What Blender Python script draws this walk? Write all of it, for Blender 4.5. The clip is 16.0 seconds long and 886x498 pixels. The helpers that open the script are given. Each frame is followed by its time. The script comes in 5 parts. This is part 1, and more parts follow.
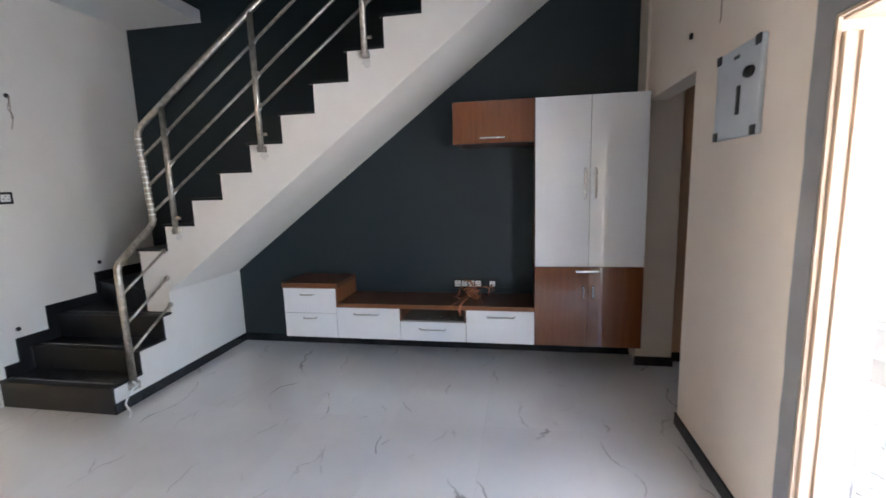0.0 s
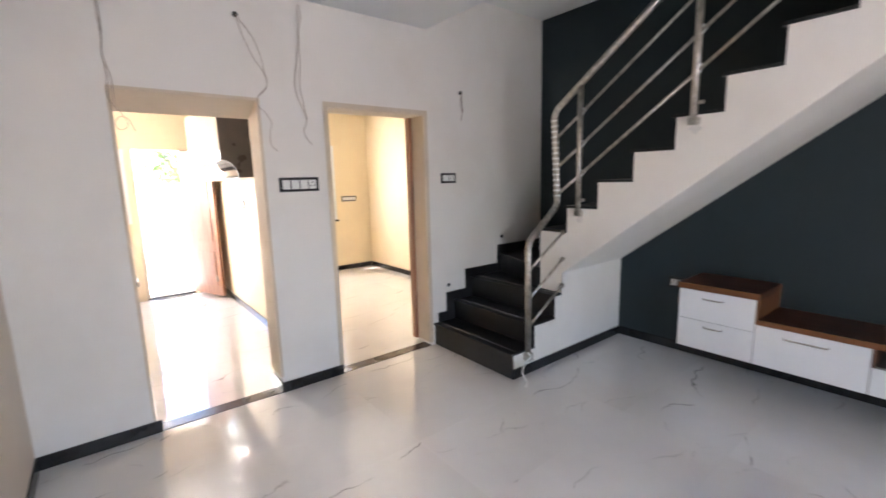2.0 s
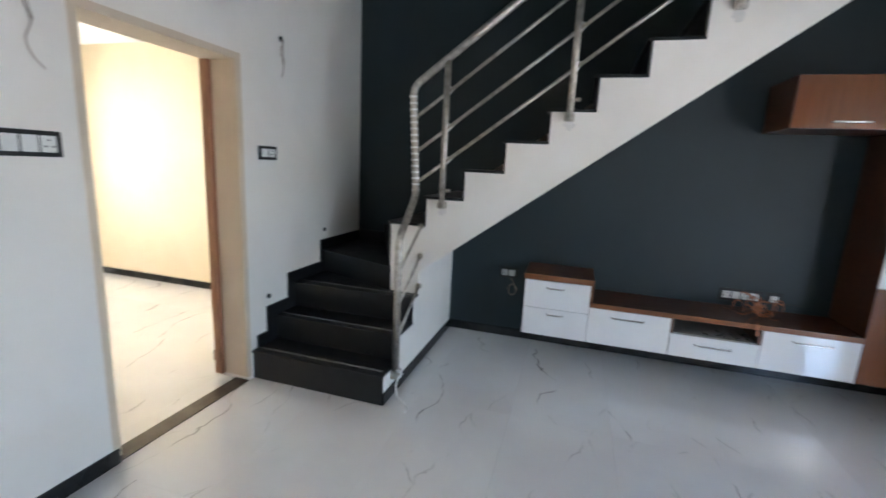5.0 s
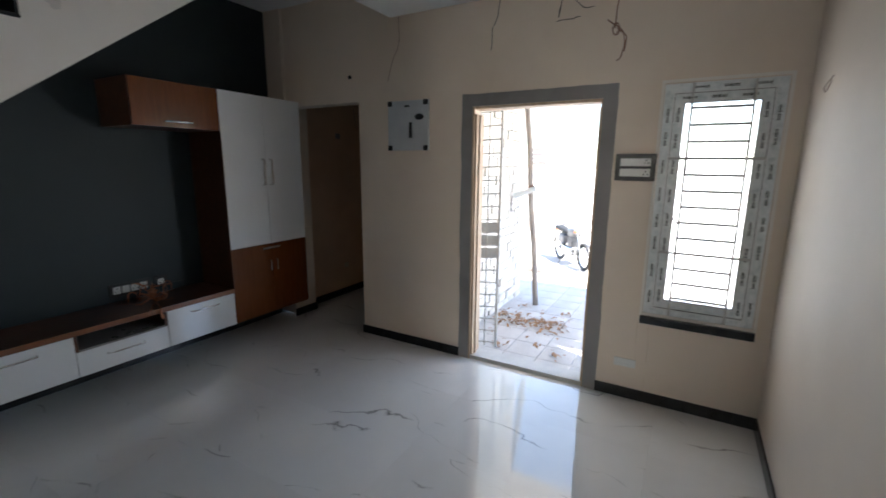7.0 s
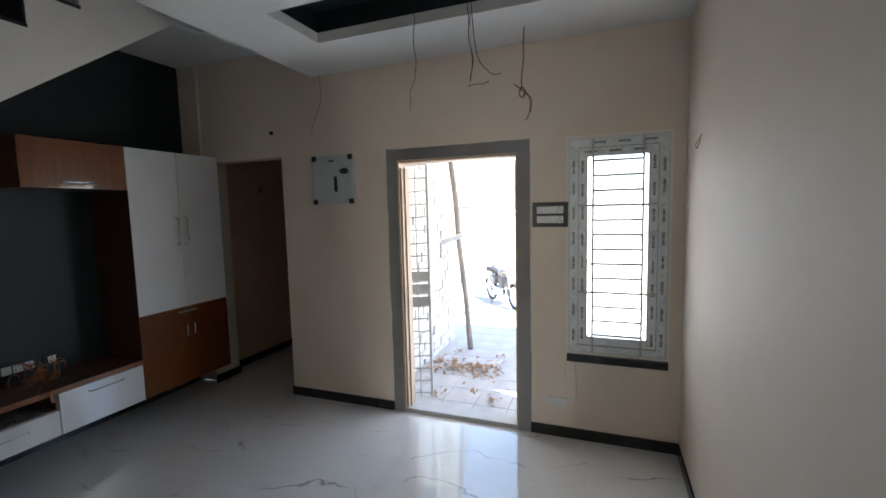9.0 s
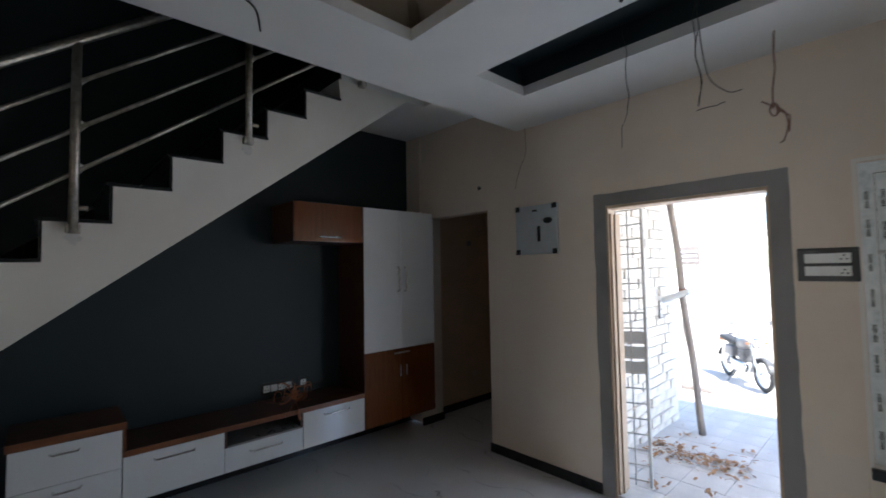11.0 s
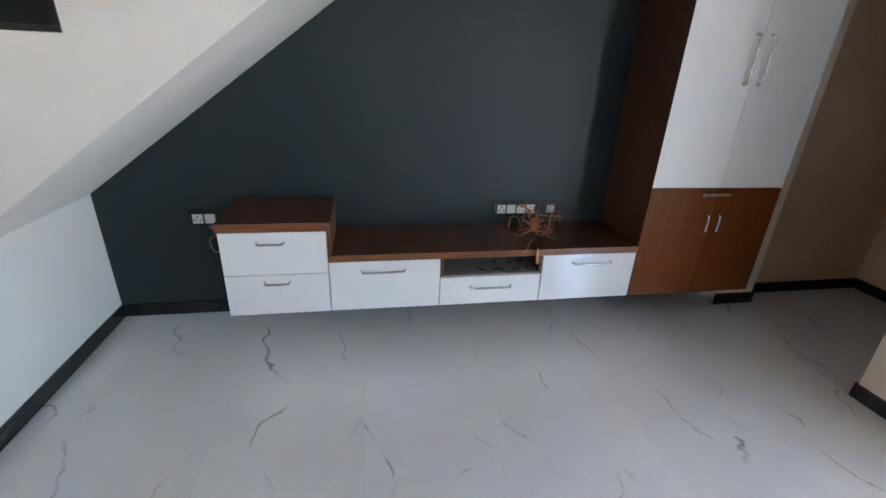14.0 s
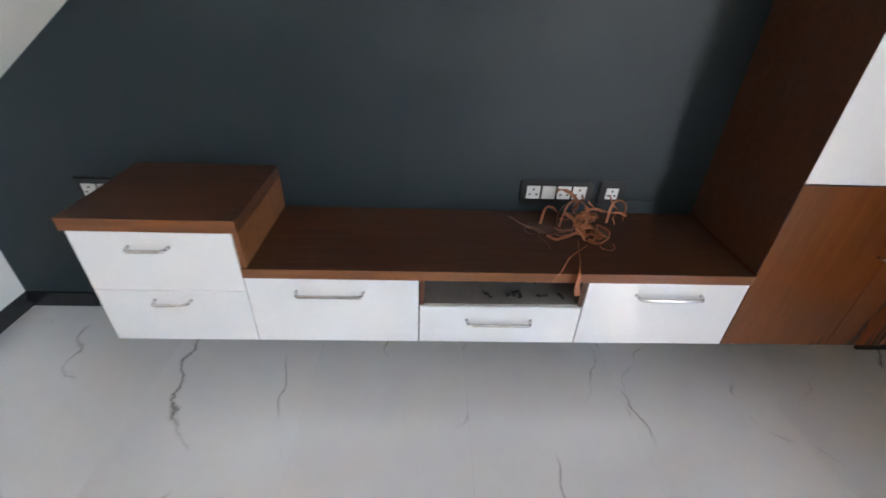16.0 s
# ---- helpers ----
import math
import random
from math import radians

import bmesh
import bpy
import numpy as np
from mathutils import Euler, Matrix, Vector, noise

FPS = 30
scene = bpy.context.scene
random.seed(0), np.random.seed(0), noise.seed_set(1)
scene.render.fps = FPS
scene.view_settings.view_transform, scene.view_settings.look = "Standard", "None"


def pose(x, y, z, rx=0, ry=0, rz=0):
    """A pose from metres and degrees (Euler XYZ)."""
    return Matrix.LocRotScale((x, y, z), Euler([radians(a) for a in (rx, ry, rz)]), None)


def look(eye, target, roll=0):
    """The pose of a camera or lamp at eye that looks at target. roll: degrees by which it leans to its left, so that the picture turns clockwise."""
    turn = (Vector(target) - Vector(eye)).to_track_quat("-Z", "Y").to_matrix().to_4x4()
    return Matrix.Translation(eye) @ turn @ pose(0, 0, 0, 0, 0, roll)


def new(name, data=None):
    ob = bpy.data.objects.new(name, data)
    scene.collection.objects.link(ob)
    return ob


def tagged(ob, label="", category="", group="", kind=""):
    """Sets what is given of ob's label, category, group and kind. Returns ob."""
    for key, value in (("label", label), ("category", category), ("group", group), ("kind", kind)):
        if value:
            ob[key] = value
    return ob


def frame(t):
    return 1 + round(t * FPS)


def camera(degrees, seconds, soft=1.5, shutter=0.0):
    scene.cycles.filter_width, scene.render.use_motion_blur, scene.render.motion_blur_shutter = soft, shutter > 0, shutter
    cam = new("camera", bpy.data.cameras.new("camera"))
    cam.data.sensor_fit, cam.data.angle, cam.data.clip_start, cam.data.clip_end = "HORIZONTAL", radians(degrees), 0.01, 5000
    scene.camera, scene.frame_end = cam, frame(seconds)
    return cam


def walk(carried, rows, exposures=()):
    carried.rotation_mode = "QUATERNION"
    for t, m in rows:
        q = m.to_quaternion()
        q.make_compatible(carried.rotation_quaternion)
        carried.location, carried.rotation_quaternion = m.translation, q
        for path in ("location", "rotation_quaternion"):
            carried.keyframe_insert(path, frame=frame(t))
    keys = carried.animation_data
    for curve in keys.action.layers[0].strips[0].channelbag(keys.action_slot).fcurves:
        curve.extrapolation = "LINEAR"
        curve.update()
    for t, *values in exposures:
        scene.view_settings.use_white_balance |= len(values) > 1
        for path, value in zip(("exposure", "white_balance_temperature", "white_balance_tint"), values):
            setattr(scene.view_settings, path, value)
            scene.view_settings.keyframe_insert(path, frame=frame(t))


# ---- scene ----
cam = camera(91.5, 16.0, soft=1.6, shutter=0.24)
PATH = [
    (0, (-0.86, 0.605, 1.521), (-1.206, 2.553, 1.224), -1.6),
    (0.5, (-0.918, 0.714, 1.534), (-1.595, 2.571, 1.228), -2.6),
    (1, (-1.055, 0.766, 1.521), (-2.249, 2.341, 1.216), -1.8),
    (1.5, (-1.315, 0.712, 1.495), (-2.604, 2.211, 1.192), -1.0),
    (2, (-1.537, 0.691, 1.505), (-3.091, 1.909, 1.183), -1.5),
    (2.5, (-1.833, 0.72, 1.538), (-3.663, 1.453, 1.203), 0.3),
    (3, (-2.095, 0.736, 1.481), (-3.984, 1.308, 1.159), 0.2),
    (3.2, (-2.223, 0.697, 1.503), (-4.102, 1.293, 1.163), 0.5),
    (5.5, (-2.805, 0.725, 1.481), (-2.552, 2.676, 1.121), 1.7),
    (6, (-3.014, 0.745, 1.508), (-2.001, 2.43, 1.143), 0.2),
    (6.5, (-2.986, 0.74, 1.534), (-1.546, 2.077, 1.162), 0.2),
    (7, (-2.949, 0.737, 1.579), (-1.244, 1.709, 1.194), 0.5),
    (7.5, (-2.929, 0.725, 1.596), (-1.09, 1.422, 1.232), -0.5),
    (8, (-2.928, 0.701, 1.605), (-1.064, 1.344, 1.272), -1.1),
    (8.2, (-2.921, 0.699, 1.607), (-1.051, 1.333, 1.289), -1.0),
    (10.3, (-3.012, 0.711, 1.663), (-1.279, 1.693, 1.844), 0.3),
    (10.5, (-2.996, 0.745, 1.643), (-1.341, 1.856, 1.801), -0.6),
    (11, (-2.813, 0.784, 1.578), (-1.455, 2.249, 1.674), -1.0),
    (11.5, (-2.679, 0.873, 1.571), (-1.629, 2.574, 1.486), -0.3),
    (12, (-2.631, 1.094, 1.524), (-1.768, 2.881, 1.269), 0.5),
    (12.5, (-2.574, 1.303, 1.498), (-1.884, 3.139, 1.103), 0.3),
    (13, (-2.421, 1.511, 1.46), (-1.898, 3.374, 0.954), 0.4),
    (13.5, (-2.31, 1.768, 1.431), (-1.961, 3.625, 0.777), 1.4),
    (14, (-2.245, 2.037, 1.407), (-1.899, 3.845, 0.626), 2.6),
    (14.5, (-2.113, 2.254, 1.371), (-1.978, 4.039, 0.479), 2.5),
    (15, (-2.062, 2.47, 1.38), (-2.182, 4.17, 0.334), 3.5),
    (15.5, (-2.01, 2.727, 1.346), (-2.074, 4.423, 0.287), 3.7),
    (16, (-1.843, 2.916, 1.342), (-1.767, 4.594, 0.257), 2.4),
]
EXPOSURES = [
    (0.0, 4.05, 6280, 15), (0.5, 4.52, 6330, 15), (1.0, 4.6, 6380, 16), (1.5, 4.1, 6450, 16), (2.0, 4.0, 6600, 19), (2.5, 3.4, 6850, 24), (3.0, 3.1, 6950, 22), (5.5, 4.12, 5850, 9),
    (6.0, 3.6, 6050, 10), (6.5, 2.85, 6150, 9), (7.0, 2.45, 6350, 10), (8.0, 2.45, 6350, 10), (10.5, 2.45, 6100, 9), (11.0, 2.15, 6050, 10),
    (11.5, 2.15, 6050, 10), (12.0, 2.3, 6100, 10), (12.5, 3.35, 6100, 10), (13.0, 4.0, 6100, 11), (13.5, 4.3, 6120, 11), (14.5, 4.15, 6100, 11), (15.0, 4.3, 6200, 12), (15.5, 4.45, 6350, 12), (16.0, 4.68, 6650, 13),
]
walk(cam, [(t, look(eye, target, roll)) for t, eye, target, roll in PATH], EXPOSURES)


# ---------------- daylight ----------------
world = bpy.data.worlds.new("sky_world")
scene.world = world
world.use_nodes = True
wn = world.node_tree.nodes
sky = wn.new("ShaderNodeTexSky")
sky.sky_type, sky.sun_disc = "NISHITA", False
sky.sun_elevation, sky.sun_rotation = radians(58), radians(202)
wn["Background"].inputs["Strength"].default_value = 0.15
world.node_tree.links.new(sky.outputs["Color"], wn["Background"].inputs["Color"])
sun = new("sun", bpy.data.lights.new("sun", "SUN"))
sun.data.energy, sun.data.angle, sun.data.color = 5.0, radians(0.5), (1.0, 0.95, 0.87)
SUN_DIR = Vector((math.sin(radians(202)) * math.cos(radians(58)), math.cos(radians(202)) * math.cos(radians(58)), math.sin(radians(58))))
sun.matrix_world = look(SUN_DIR * 20, (0, 0, 0))


def sky_lamp(name, at, target, width, height, watts, colour):
    """Area lamp added in an opening to strengthen its sky light."""
    a = new(name, bpy.data.lights.new(name, "AREA"))
    a.data.shape, a.data.size, a.data.size_y, a.data.energy, a.data.color = "RECTANGLE", width, height, watts, colour
    a.matrix_world = look(at, target)


sky_lamp("front_window_sky", (0.21, 0.635, 1.335), (-1.0, 0.635, 1.335), 0.38, 1.24, 0.75, (0.95, 0.97, 1.0))
# Cool fill lamp added in the open doorway, on top of the sky.
sky_lamp("front_door_sky_fill", (0.30, 1.765, 1.0), (-1.0, 1.765, 1.0), 0.86, 1.90, 1.05, (0.60, 0.80, 1.0))
sky_lamp("bedroom_window_sky", (-8.56, 3.395, 1.475), (-7.0, 3.395, 1.475), 0.76, 1.10, 4.0, (1.0, 0.94, 0.84))
sky_lamp("kitchen_window_sky", (-8.56, 0.70, 1.50), (-7.0, 0.70, 1.50), 0.46, 0.86, 5.0, (1.0, 0.94, 0.84))


# ---------------- materials ----------------
def node_mat(name):
    m = bpy.data.materials.new(name)
    m.use_nodes = True
    n, l = m.node_tree.nodes, m.node_tree.links
    return m, n, l, n["Principled BSDF"]


def noise_tex(n, l, scale, detail=4.0, rough=0.55, vec=None):
    t = n.new("ShaderNodeTexNoise")
    t.inputs["Scale"].default_value, t.inputs["Detail"].default_value, t.inputs["Roughness"].default_value = scale, detail, rough
    if vec is None:
        c = n.new("ShaderNodeTexCoord")
        vec = c.outputs["Object"]
    l.new(vec, t.inputs["Vector"])
    return t


def ramp(n, l, src, stops):
    r = n.new("ShaderNodeValToRGB")
    while len(r.color_ramp.elements) < len(stops):
        r.color_ramp.elements.new(0.5)
    for e, (p, c) in zip(r.color_ramp.elements, stops):
        e.position = p
        e.color = (*c, 1) if len(c) == 3 else c
    l.new(src, r.inputs["Fac"])
    return r


def bump(n, l, bsdf, src, strength, dist=0.005):
    b = n.new("ShaderNodeBump")
    b.inputs["Strength"].default_value, b.inputs["Distance"].default_value = strength, dist
    l.new(src, b.inputs["Height"])
    l.new(b.outputs["Normal"], bsdf.inputs["Normal"])


def plain(name, a, b, rough, scale=6.0, metal=0.0, grain=60.0, relief=0.15, coat=0.0):
    """Two-scale mottled surface between colours a and b."""
    m, n, l, p = node_mat(name)
    big = noise_tex(n, l, scale)
    small = noise_tex(n, l, grain, 6.0)
    mix = n.new("ShaderNodeMath")
    mix.operation = "MULTIPLY_ADD"
    mix.inputs[1].default_value = 0.3
    l.new(small.outputs["Fac"], mix.inputs[0])
    l.new(big.outputs["Fac"], mix.inputs[2])
    r = ramp(n, l, mix.outputs[0], [(0.45, a), (0.85, b)])
    l.new(r.outputs["Color"], p.inputs["Base Color"])
    rr = ramp(n, l, big.outputs["Fac"], [(0.3, (rough * 0.85,) * 3), (0.7, (min(1, rough * 1.15),) * 3)])
    l.new(rr.outputs["Color"], p.inputs["Roughness"])
    p.inputs["Metallic"].default_value = metal
    p.inputs["Coat Weight"].default_value, p.inputs["Coat Roughness"].default_value = coat, 0.02
    bump(n, l, p, small.outputs["Fac"], relief, 0.003)
    return m


def wall_paint(name, base, dirt, rough=0.6):
    """Roller-painted plaster: faint stains, trowel waves, fine roller grain."""
    m, n, l, p = node_mat(name)
    big = noise_tex(n, l, 1.3, 6.0, 0.6)
    mid = noise_tex(n, l, 7.0, 5.0)
    fine = noise_tex(n, l, 220.0, 3.0)
    r = ramp(n, l, big.outputs["Fac"], [(0.25, dirt), (0.55, base)])
    l.new(r.outputs["Color"], p.inputs["Base Color"])
    p.inputs["Roughness"].default_value = rough
    add = n.new("ShaderNodeMath")
    add.operation = "MULTIPLY_ADD"
    add.inputs[1].default_value = 6.0
    l.new(mid.outputs["Fac"], add.inputs[0])
    l.new(fine.outputs["Fac"], add.inputs[2])
    bump(n, l, p, add.outputs[0], 0.12, 0.004)
    return m


def wood(name, dark, light, rough=0.25, axis="X", coat=0.4):
    m, n, l, p = node_mat(name)
    c = n.new("ShaderNodeTexCoord")
    mp = n.new("ShaderNodeMapping")
    mp.inputs["Scale"].default_value = {"X": (1.2, 14, 14), "Z": (14, 14, 1.2), "Y": (14, 1.2, 14)}[axis]
    l.new(c.outputs["Object"], mp.inputs["Vector"])
    a = noise_tex(n, l, 2.2, 8.0, 0.65, mp.outputs["Vector"])
    b = noise_tex(n, l, 9.0, 5.0, 0.6, mp.outputs["Vector"])
    mix = n.new("ShaderNodeMath")
    mix.operation = "MULTIPLY_ADD"
    mix.inputs[1].default_value = 0.35
    l.new(b.outputs["Fac"], mix.inputs[0])
    l.new(a.outputs["Fac"], mix.inputs[2])
    r = ramp(n, l, mix.outputs[0], [(0.45, dark), (0.9, light)])
    l.new(r.outputs["Color"], p.inputs["Base Color"])
    p.inputs["Roughness"].default_value = rough
    p.inputs["Coat Weight"].default_value, p.inputs["Coat Roughness"].default_value = coat, 0.03
    bump(n, l, p, b.outputs["Fac"], 0.06, 0.002)
    return m


def marble_tile():
    """Polished vitrified tile: off-white clouds and sparse broken grey veins, another cut on every tile."""
    m, n, l, p = node_mat("polished_marble_tile")
    c = n.new("ShaderNodeTexCoord")
    info = n.new("ShaderNodeObjectInfo")
    off = n.new("ShaderNodeMath")
    off.operation = "MULTIPLY"
    off.inputs[1].default_value = 61.0
    l.new(info.outputs["Random"], off.inputs[0])
    comb = n.new("ShaderNodeCombineXYZ")
    l.new(off.outputs[0], comb.inputs["X"])
    l.new(off.outputs[0], comb.inputs["Z"])
    add = n.new("ShaderNodeVectorMath")
    l.new(c.outputs["Object"], add.inputs[0])
    l.new(comb.outputs[0], add.inputs[1])
    sep = n.new("ShaderNodeSeparateXYZ")
    l.new(add.outputs[0], sep.inputs[0])

    def calc(op, a, b=None, c=None):
        q = n.new("ShaderNodeMath")
        q.operation = op
        for k, v in enumerate((a, b, c)):
            if v is None:
                continue
            if isinstance(v, (int, float)):
                q.inputs[k].default_value = v
            else:
                l.new(v, q.inputs[k])
        return q.outputs[0]

    slow = noise_tex(n, l, 1.6, 2.0, 0.5, add.outputs[0]).outputs["Fac"]
    quick = noise_tex(n, l, 9.0, 4.0, 0.6, add.outputs[0]).outputs["Fac"]

    def veins(slant, gap, width, gate_scale, lo, hi):
        u = calc("MULTIPLY_ADD", sep.outputs["Y"], slant, sep.outputs["X"])
        u = calc("MULTIPLY_ADD", slow, 0.62, u)
        u = calc("MULTIPLY_ADD", quick, 0.085, u)
        d = calc("ABSOLUTE", calc("SUBTRACT", calc("FRACT", calc("DIVIDE", u, gap)), 0.5))
        d = calc("MULTIPLY", d, gap)
        core = ramp(n, l, d, [(0.0, (1, 1, 1)), (width, (0.55, 0.55, 0.55)), (width * 5.0, (0, 0, 0))])
        gate = noise_tex(n, l, gate_scale, 3.0, 0.5, add.outputs[0])
        mask = ramp(n, l, gate.outputs["Fac"], [(lo, (0, 0, 0)), (hi, (1, 1, 1))])
        return calc("MULTIPLY", core.outputs["Color"], mask.outputs["Color"])

    first = veins(0.22, 0.40, 0.0019, 2.9, 0.48, 0.61)
    second = veins(-0.34, 0.60, 0.0013, 3.3, 0.51, 0.68)
    mul_out = calc("MAXIMUM", first, calc("MULTIPLY", second, 0.7))
    cloud = noise_tex(n, l, 1.4, 6.0, 0.6, add.outputs[0])
    base = ramp(n, l, cloud.outputs["Fac"], [(0.3, (0.69, 0.68, 0.665)), (0.7, (0.77, 0.762, 0.748))])
    mix = n.new("ShaderNodeMix")
    mix.data_type = "RGBA"
    l.new(mul_out, mix.inputs["Factor"])
    l.new(base.outputs["Color"], mix.inputs["A"])
    mix.inputs["B"].default_value = (0.225, 0.219, 0.212, 1)
    l.new(mix.outputs["Result"], p.inputs["Base Color"])
    dust = noise_tex(n, l, 3.0, 8.0, 0.7)
    rr = ramp(n, l, dust.outputs["Fac"], [(0.35, (0.035, 0.035, 0.035)), (0.75, (0.11, 0.11, 0.11))])
    l.new(rr.outputs["Color"], p.inputs["Roughness"])
    p.inputs["IOR"].default_value = 1.6
    p.inputs["Coat Weight"].default_value, p.inputs["Coat Roughness"].default_value = 0.6, 0.015
    return m


WHITE = wall_paint("white_wall_paint", (0.80, 0.77, 0.725), (0.74, 0.70, 0.645))
# West wall's white, tinted to hold the warm light bounced onto it.
WARMWHITE = wall_paint("warm_lit_white_paint", (0.80, 0.765, 0.72), (0.74, 0.695, 0.64))
CREAM = wall_paint("cream_wall_paint", (0.77, 0.665, 0.56), (0.71, 0.605, 0.50))
# Cream of the back rooms, yellowed to carry their warm light.
WARMCREAM = wall_paint("warm_lit_cream_paint", (0.80, 0.68, 0.48), (0.74, 0.61, 0.42))
CEIL = wall_paint("ceiling_paint", (0.80, 0.80, 0.79), (0.75, 0.75, 0.74))
TAN = wall_paint("raw_plaster", (0.66, 0.56, 0.44), (0.52, 0.43, 0.33), 0.8)
# Passage plaster: the dim, brownish light is put into its colour.
DIMBUFF = wall_paint("dim_lit_buff_plaster", (0.68, 0.465, 0.315), (0.56, 0.365, 0.235), 0.75)
TRAY = wall_paint("stained_plaster", (0.79, 0.66, 0.53), (0.56, 0.44, 0.33), 0.8)
DARK = wall_paint("blue_black_paint", (0.0125, 0.0234, 0.0285), (0.0098, 0.0184, 0.0222), 0.56)
CEMENT = wall_paint("cement_band", (0.285, 0.275, 0.272), (0.19, 0.18, 0.178), 0.85)
GRANITE = plain("black_granite", (0.008, 0.008, 0.009), (0.03, 0.03, 0.032), 0.22, 5.0, grain=140, relief=0.05)
DUSTY = plain("dusty_black_granite", (0.0075, 0.0077, 0.0085), (0.0145, 0.0148, 0.016), 0.40, 11.0, grain=90, relief=0.05)
TILE = marble_tile()
GROUT = plain("tile_grout", (0.32, 0.32, 0.31), (0.40, 0.40, 0.39), 0.8)
TEAK = wood("brown_laminate", (0.122, 0.033, 0.007), (0.176, 0.049, 0.0115), 0.2, "Z", 0.9)
TEAK_EDGE = wood("brown_laminate_edge", (0.13, 0.045, 0.015), (0.24, 0.09, 0.032), 0.35, "X", 0.1)
WALNUT = wood("dark_walnut_laminate", (0.046, 0.0155, 0.007), (0.115, 0.039, 0.017), 0.35, "X", 0.15)
GLOSS = plain("white_gloss_laminate", (0.76, 0.77, 0.78), (0.80, 0.81, 0.82), 0.12, 3.0, relief=0.0015, coat=0.8)
BOARD = plain("grey_board", (0.20, 0.185, 0.17), (0.27, 0.25, 0.23), 0.6)
STEEL = plain("film_wrapped_steel", (0.34, 0.31, 0.27), (0.62, 0.585, 0.53), 0.44, 26.0, 1.0, grain=70, relief=0.9)
CHROME = plain("brushed_chrome", (0.62, 0.62, 0.62), (0.75, 0.75, 0.75), 0.25, 20.0, 1.0)
FILM = plain("cloudy_plastic_film", (0.70, 0.70, 0.68), (0.85, 0.85, 0.84), 0.3, 20.0)
UPVC = plain("white_upvc", (0.74, 0.76, 0.77), (0.80, 0.82, 0.83), 0.35, 8.0, relief=0.05)
# Bluish film, its colour lightened for daylight shining through.
FILMBLUE = plain("backlit_bluish_film", (0.62, 0.68, 0.69), (0.86, 0.89, 0.90), 0.3, 26.0, relief=0.3)
PRINT = plain("dark_print", (0.03, 0.04, 0.035), (0.06, 0.075, 0.07), 0.6)
BLACKPL = plain("black_plastic", (0.006, 0.006, 0.006), (0.013, 0.013, 0.013), 0.4)
WHITEPL = plain("white_plastic", (0.72, 0.72, 0.70), (0.78, 0.78, 0.76), 0.35)
PANELGREY = plain("grey_sheet_steel", (0.50, 0.53, 0.55), (0.58, 0.61, 0.63), 0.4)
BARS = plain("pale_grey_painted_bar", (0.46, 0.46, 0.455), (0.60, 0.60, 0.59), 0.45)
DOORWOOD = wood("carved_brown_door", (0.20, 0.08, 0.042), (0.40, 0.20, 0.115), 0.4, "Z", 0.2)
FRAMEWOOD = wood("raw_door_frame_wood", (0.38, 0.26, 0.17), (0.56, 0.42, 0.30), 0.6, "Z", 0.0)
STONE = plain("pale_cladding_stone", (0.50, 0.47, 0.43), (0.74, 0.71, 0.66), 0.8, 9.0, relief=0.5)
PAVER = plain("grey_paver", (0.42, 0.42, 0.42), (0.55, 0.55, 0.54), 0.75, 4.0, relief=0.3)
SOIL = plain("pale_sandy_ground", (0.40, 0.37, 0.32), (0.52, 0.48, 0.43), 0.9, 0.8, grain=20, relief=0.4)
POLEWOOD = wood("weathered_pole", (0.16, 0.135, 0.12), (0.32, 0.28, 0.25), 0.8, "Z", 0.0)
SMEAR = plain("cement_smear", (0.60, 0.58, 0.55), (0.72, 0.70, 0.67), 0.8, 14.0)
LEAFDRY = plain("dry_leaf", (0.22, 0.11, 0.05), (0.42, 0.26, 0.14), 0.7, 12.0)
LEAF = plain("green_leaf", (0.045, 0.09, 0.02), (0.09, 0.16, 0.04), 0.5, 6.0)
BARK = plain("bark", (0.10, 0.07, 0.05), (0.20, 0.15, 0.11), 0.9, 9.0, relief=0.6)
WIREDARK = plain("black_wire", (0.015, 0.013, 0.012), (0.04, 0.035, 0.03), 0.5)
WIREBROWN = plain("brown_wire", (0.16, 0.07, 0.045), (0.30, 0.15, 0.10), 0.5)
COPPER = plain("orange_wire_strips", (0.26, 0.085, 0.035), (0.46, 0.17, 0.075), 0.5, 30.0)
RUBBER = plain("black_rubber", (0.015, 0.015, 0.015), (0.03, 0.03, 0.03), 0.7)
# Bike grey lightened to stand in for the glare outdoors.
BIKE = plain("glare_grey_bike_paint", (0.10, 0.10, 0.105), (0.17, 0.17, 0.175), 0.35)
WIREPALE = plain("dusty_brown_wire", (0.27, 0.20, 0.15), (0.40, 0.32, 0.26), 0.6)
GLASSM, gn, gl, gp = node_mat("window_glass")
gp.inputs["Transmission Weight"].default_value, gp.inputs["Roughness"].default_value, gp.inputs["IOR"].default_value = 1.0, 0.0, 1.45
gp.inputs["Base Color"].default_value = (0.95, 0.97, 0.97, 1)


# ---------------- mesh helpers ----------------
def finish(name, bm, mat, smooth=False):
    me = bpy.data.meshes.new(name)
    bmesh.ops.recalc_face_normals(bm, faces=bm.faces[:])
    bm.to_mesh(me)
    bm.free()
    me.materials.append(mat)
    if smooth:
        for f in me.polygons:
            f.use_smooth = True
    return new(name, me)


def part(name, bm, mat, parent, label="", smooth=False):
    ob = finish(name, bm, mat, smooth)
    if parent is not None:
        ob.parent = parent
        ob.matrix_parent_inverse = parent.matrix_world.inverted()
    if label:
        ob["label"] = label
    return ob


def thing(name, at, label, category, group="", kind=""):
    e = new(name)
    e.empty_display_size = 0.1
    e.location = at
    bpy.context.view_layer.update()
    return tagged(e, label, category, group, kind)


